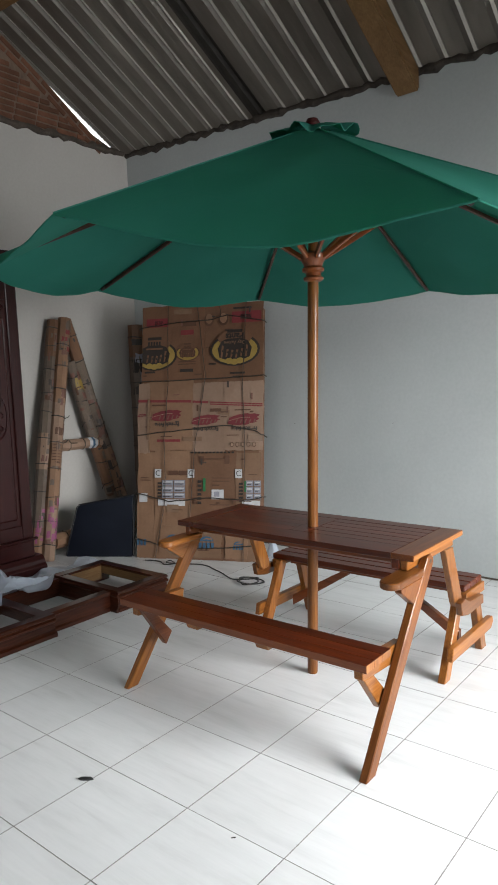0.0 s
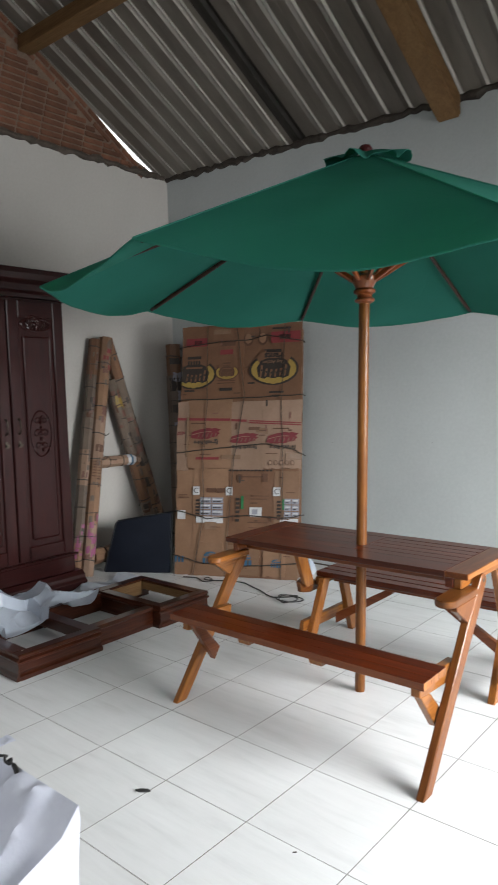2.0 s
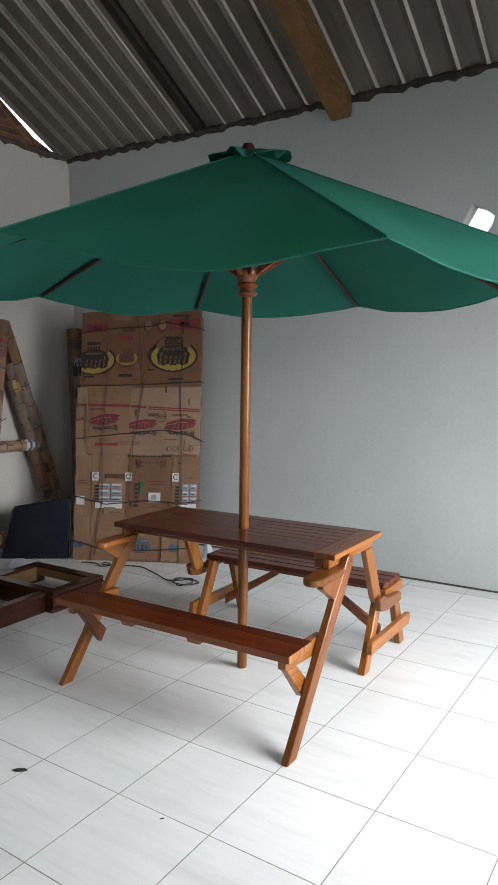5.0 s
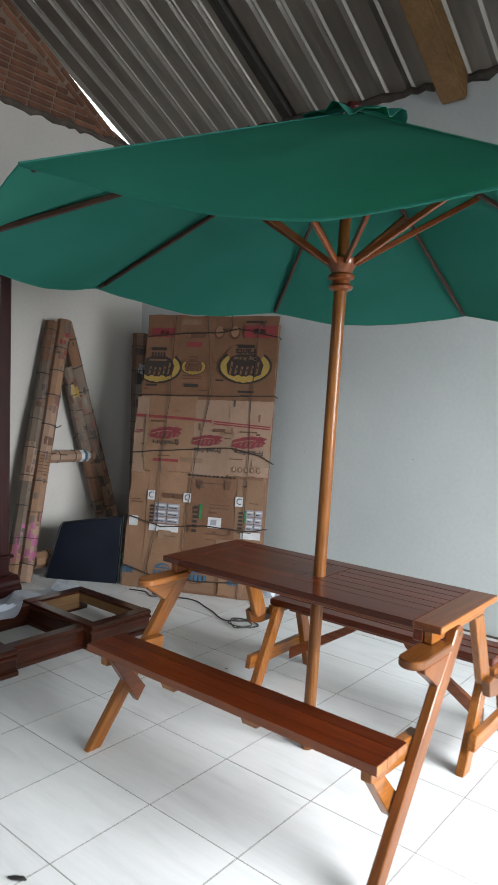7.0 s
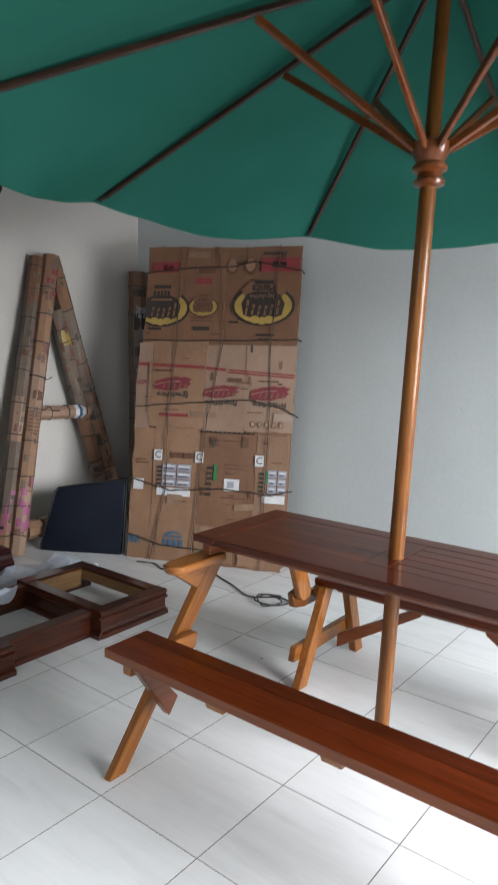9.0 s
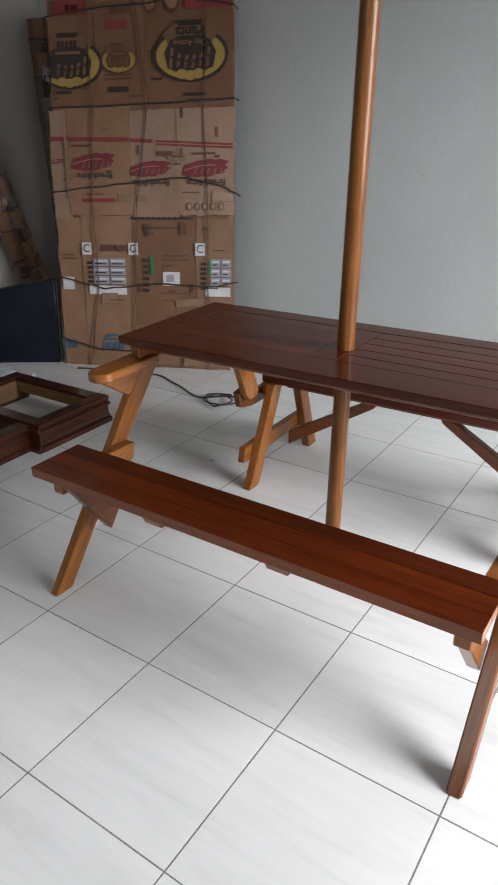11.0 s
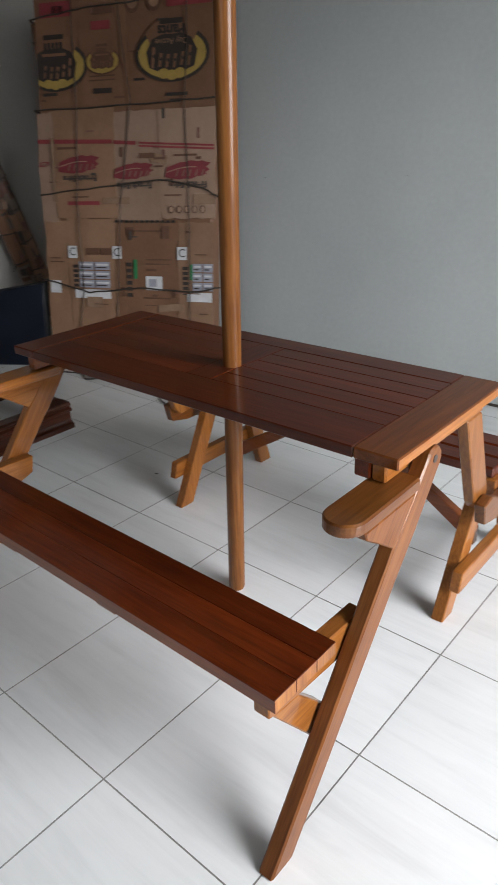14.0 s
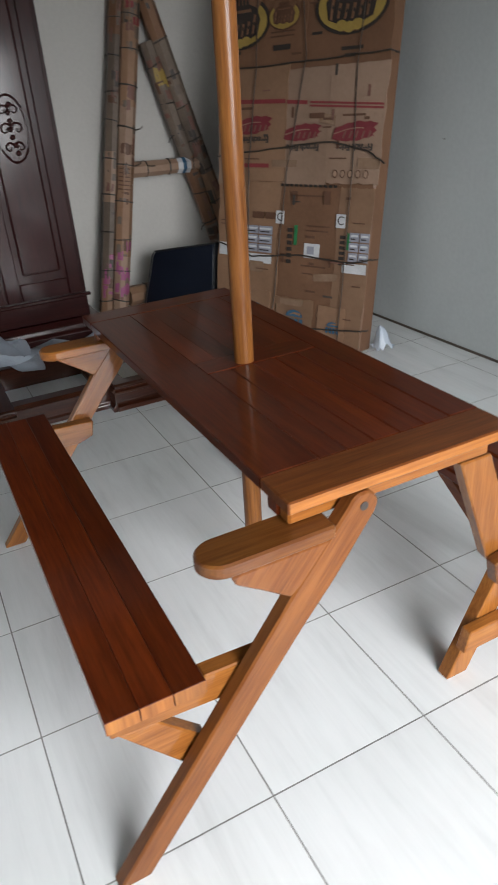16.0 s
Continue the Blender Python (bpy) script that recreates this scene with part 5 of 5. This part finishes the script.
# ---- dark vinyl cover propped beside the slab ----
MV = Matrix.Translation((-2.265, 1.335, 0.0)) @ Matrix.Rotation(math.atan2(0.30, 0.50), 4, "Z")
vb = prism([(0.0, 0.0), (0.565, 0.0), (0.575, 0.49), (0.30, 0.448), (0.115, 0.418), (0.095, 0.395)], 1, 0.0, 0.07, 0.008)
bmesh.ops.subdivide_edges(vb, edges=vb.edges[:], cuts=3, use_grid_fill=True)
for v in vb.verts:
    v.co.y += 0.16 * v.co.z + 0.006 * noise.noise(v.co * 9)
vb.transform(MV)
vinyl_cover = thing("vinyl_cover", (-2.1, 1.5, 0), "folded navy vinyl cover propped beside the wrapped slab", "cover")
part("folded_sheet", vb, vinyl, vinyl_cover, smooth=True)
EDGE = [(0.575, 0.008), (0.583, 0.49), (0.30, 0.452), (0.115, 0.422), (0.093, 0.397), (0.001, 0.008)]
part("piping", tube([MV @ Vector((a, 0.16 * b - 0.002, b)) for a, b in EDGE], 0.0045, 6), cable_mat, vinyl_cover, "black stitched edge piping", smooth=True)

# ---- power cable, chip and scraps on the floor ----
def smooth_path(pts, n=8):
    pts = [Vector(p) for p in pts]
    out = []
    for i in range(len(pts) - 1):
        a, b, c, d = pts[max(i - 1, 0)], pts[i], pts[i + 1], pts[min(i + 2, len(pts) - 1)]
        for k in range(n):
            t = k / n
            out.append(0.5 * ((2 * b) + (c - a) * t + (2 * a - 5 * b + 4 * c - d) * t * t + (3 * b - a - 3 * c + d) * t ** 3))
    out.append(pts[-1])
    return out


cz = 0.006
cable = smooth_path([(-1.60, 1.60, cz), (-1.48, 1.64, cz), (-1.38, 1.60, cz), (-1.33, 1.66, cz), (-1.40, 1.68, 0.014), (-1.36, 1.62, 0.016), (-1.12, 1.745, cz), (-0.95, 1.70, cz), (-0.84, 1.66, cz), (-0.745, 1.612, cz), (-0.66, 1.60, cz),
                     (-0.55, 1.69, cz), (-0.46, 1.66, cz), (-0.50, 1.56, 0.012), (-0.62, 1.56, 0.014), (-0.60, 1.66, 0.018), (-0.48, 1.62, 0.018), (-0.53, 1.52, 0.014), (-0.64, 1.62, 0.02), (-0.54, 1.70, 0.012)])
tagged(part("power_cable", tube(cable, 0.0042, 6), cable_mat, smooth=True), "thin black power cable looped on the tiles", "cable")
chip = prism([(0.378, -0.516), (0.400, -0.501), (0.414, -0.485), (0.395, -0.482), (0.371, -0.498), (0.360, -0.516)], 2, 0.0005, 0.007, 0.002)
tagged(part("bark_chip", chip, cable_mat), "small dark chip lying on the tiles", "chip")
tagged(part("paper_scrap", crumpled(10, 10, -0.60, -0.445, -0.74, -0.63, lambda x, y: 0.002, 0.012, 11, 14, 0.03), card_pale), "torn beige cardboard scrap on the tiles", "scrap")
tagged(part("paper_scrap", crumpled(6, 14, -0.395, -0.325, -0.75, -0.58, lambda x, y: 0.002, 0.006, 12, 16, 0.03), white_cover), "torn white paper strip on the tiles", "scrap")
for x, y, a in ((-0.18, 1.05, 0.5), (1.02, -0.42, 0.8)):
    tagged(part("wood_splinter", box(-0.007, 0.007, -0.002, 0.002, 0.0005, 0.003, 0.0006, pose(x, y, 0, 0, 0, math.degrees(a))), rope_mat), "tiny dark wood splinter on the tiles", "splinter")

# ---- covered mattress by the camera ----
CX, CY, CZ = 1.442, -1.472, 0.853
wb = box(0.98, CX, -1.97, CY, 0.0, CZ)
bmesh.ops.subdivide_edges(wb, edges=wb.edges[:], cuts=44, use_grid_fill=True)
for v in wb.verts:
    p = v.co.copy()
    if p.z > CZ - 0.005:
        # the top falls away from the tied seam, with gathers behind it and a deep valley beside the tie
        d = CY - p.y
        gather = max(0, 1 - 2.2 * abs(noise.noise(Vector((p.x * 17 + p.y * 5, p.y * 4, 0))))) ** 2 * math.exp(-d / 0.06) * min(1, d / 0.03)
        fold = max(0, 1 - 2.4 * abs(noise.noise(Vector((p.x * 8 + p.y * 6, p.y * 3 - p.x * 2, 4))))) ** 3
        valley = math.exp(-((p.x - 1.245 - 0.15 * d) / 0.028) ** 2) * min(1, d / 0.03)
        rim = max(0.0, min(1.0, (CX - p.x) / 0.06))
        v.co.z += -0.42 * d + rim * (0.028 * gather + 0.020 * fold * min(1, d / 0.05)) - 0.030 * valley - 0.22 * max(0, 1.24 - p.x) - 0.35 * max(0, p.x - 1.33) * min(1, d / 0.06)
    elif p.z > 0.02:
        v.co += Vector((0.005 * noise.noise(p * 9), 0.005 * noise.noise(p * 9 + Vector((5, 0, 0))), 0))
        v.co.z -= 0.42 * (CY - p.y) * p.z / CZ + 0.22 * max(0, 1.24 - p.x) * p.z / CZ
        v.co.x -= 0.05 * (1 - p.z / CZ) if p.x > CX - 0.01 else 0
cover = thing("covered_cushion", (1.2, -1.72, 0), "tall stuffed block in a creased white fabric cover tied in black", "cushion")
part("cover", wb, white_cover, cover, smooth=True)
TIE = Vector((1.256, -1.478, 0.858))
knot = [(0, 0, 0), (0.010, 0.003, 0.007), (0.017, -0.005, 0.002), (0.006, -0.009, 0.006), (-0.007, -0.002, 0.008), (-0.017, 0.007, 0.002), (-0.05, 0.004, -0.006)]
part("tie", tube(smooth_path([TIE + 0.8 * Vector(q) for q in knot]), 0.0022, 7), cable_mat, cover, "black fabric tie", smooth=True)
part("tie_end", tube(smooth_path([TIE, TIE + Vector((0.018, 0.0, 0.0)), TIE + Vector((0.040, -0.006, -0.006))]), [0.002] * 8 + [0.004] * 9, 6), cable_mat, cover, smooth=True)

# ---- brick gable ----
def rake(y):
    """The top of the gable below the roof sheets, lower near the eave where daylight shows."""
    return 3.51 + SLOPE * (YB - y) - 0.012 - 0.014 * max(0.0, min(1.0, (y - 0.95) / 0.4)) - 0.080 * max(0.0, min(1.0, (y - 1.5) / 0.6))


gpts = [(YB - 0.06, 3.497)] + [(y, rake(y) - 0.004) for y in (2.44, 2.15, 1.9, 1.65, 1.35, 1.1, 0.95, 0.4, RIDGE_Y + 0.01)] + [(YF + 0.05, 3.51 + SLOPE * (YB - RIDGE_Y) - SLOPE * (RIDGE_Y - YF - 0.05) - 0.02), (YF + 0.05, 3.497)]
gable = structure("wall_gable", prism(gpts, 0, XL - 0.06, XL - 0.010), mortar_mat, "triangular gable of bare red brick", "wall")
brick_meshes = {}


def brick(y, z, length, height, angle=0.0):
    key = (round(length, 2), round(height, 3))
    if key not in brick_meshes:
        brick_meshes[key] = mesh("brick", box(-0.03, 0.014, -length / 2, length / 2, -height / 2, height / 2, 0.004), brick_mat)
    ob = new("brick", brick_meshes[key])
    ob.parent = gable
    ob.matrix_basis = pose(XL - 0.014 + random.uniform(-0.004, 0.003), y, z, math.degrees(angle) + random.uniform(-1, 1))


COURSE, BL = 0.050, 0.205
row = 0
z = 3.555
while z < 4.62:
    limit = YB - (z + 0.03 + 0.012 - 3.51) / SLOPE - 0.30
    y = limit
    first = BL * (1.0 if row % 2 else 0.5)
    while y > 0.0:
        ln = first if y == limit else BL
        brick(y - ln / 2, z, ln - 0.012, COURSE - 0.013)
        y -= ln
    z += COURSE
    row += 1
ang = -math.atan(SLOPE)
for course in range(2):
    y = 2.27 - 0.13 * course
    while y > 0.0:
        a = math.atan2(rake(y - 0.1) - rake(y + 0.1), -0.2) - math.pi
        brick(y, rake(y) - (0.040 + 0.068 * course), BL - 0.012, COURSE - 0.012, a)
        y -= BL * math.cos(ang)

# ---- tiled floor ----
floor = structure("floor", box(XL - 0.05, XR + 0.05, YF - 0.05, YB + 0.05, -0.05, -0.0011), grout, "glossy pale ceramic tile floor with thin dark joints", "floor")
tile_meshes = {}
TS = 0.4


def tile(x0, x1, y0, y1):
    w, d = round(x1 - x0, 3), round(y1 - y0, 3)
    if (w, d) not in tile_meshes:
        bm = box(-w / 2, w / 2, -d / 2, d / 2, -0.008, 0.0, 0.0003)
        for f in bm.faces:
            f.normal_update()
            f.material_index = 0 if f.normal.z > 0.9 else 1
        # unglazed edges, stained by the joint
        tile_meshes[w, d] = mesh("floor_tile", bm, (tile_mat, grout))
    ob = new("floor_tile", tile_meshes[w, d])
    ob.parent = floor
    ob.matrix_basis = pose((x0 + x1) / 2, (y0 + y1) / 2, random.uniform(-0.0003, 0.0003), random.uniform(-0.05, 0.05), random.uniform(-0.05, 0.05), 0)


for i in range(math.floor(XL / TS), math.ceil(XR / TS)):
    for j in range(math.floor(YF / TS), math.ceil(YB / TS)):
        x0, x1, y0, y1 = max(i * TS, XL), min((i + 1) * TS, XR), max(j * TS, YF), min((j + 1) * TS, YB)
        if x1 - x0 > 0.02 and y1 - y0 > 0.02:
            tile(x0 + 0.0015, x1 - 0.0015, y0 + 0.0015, y1 - 0.0015)
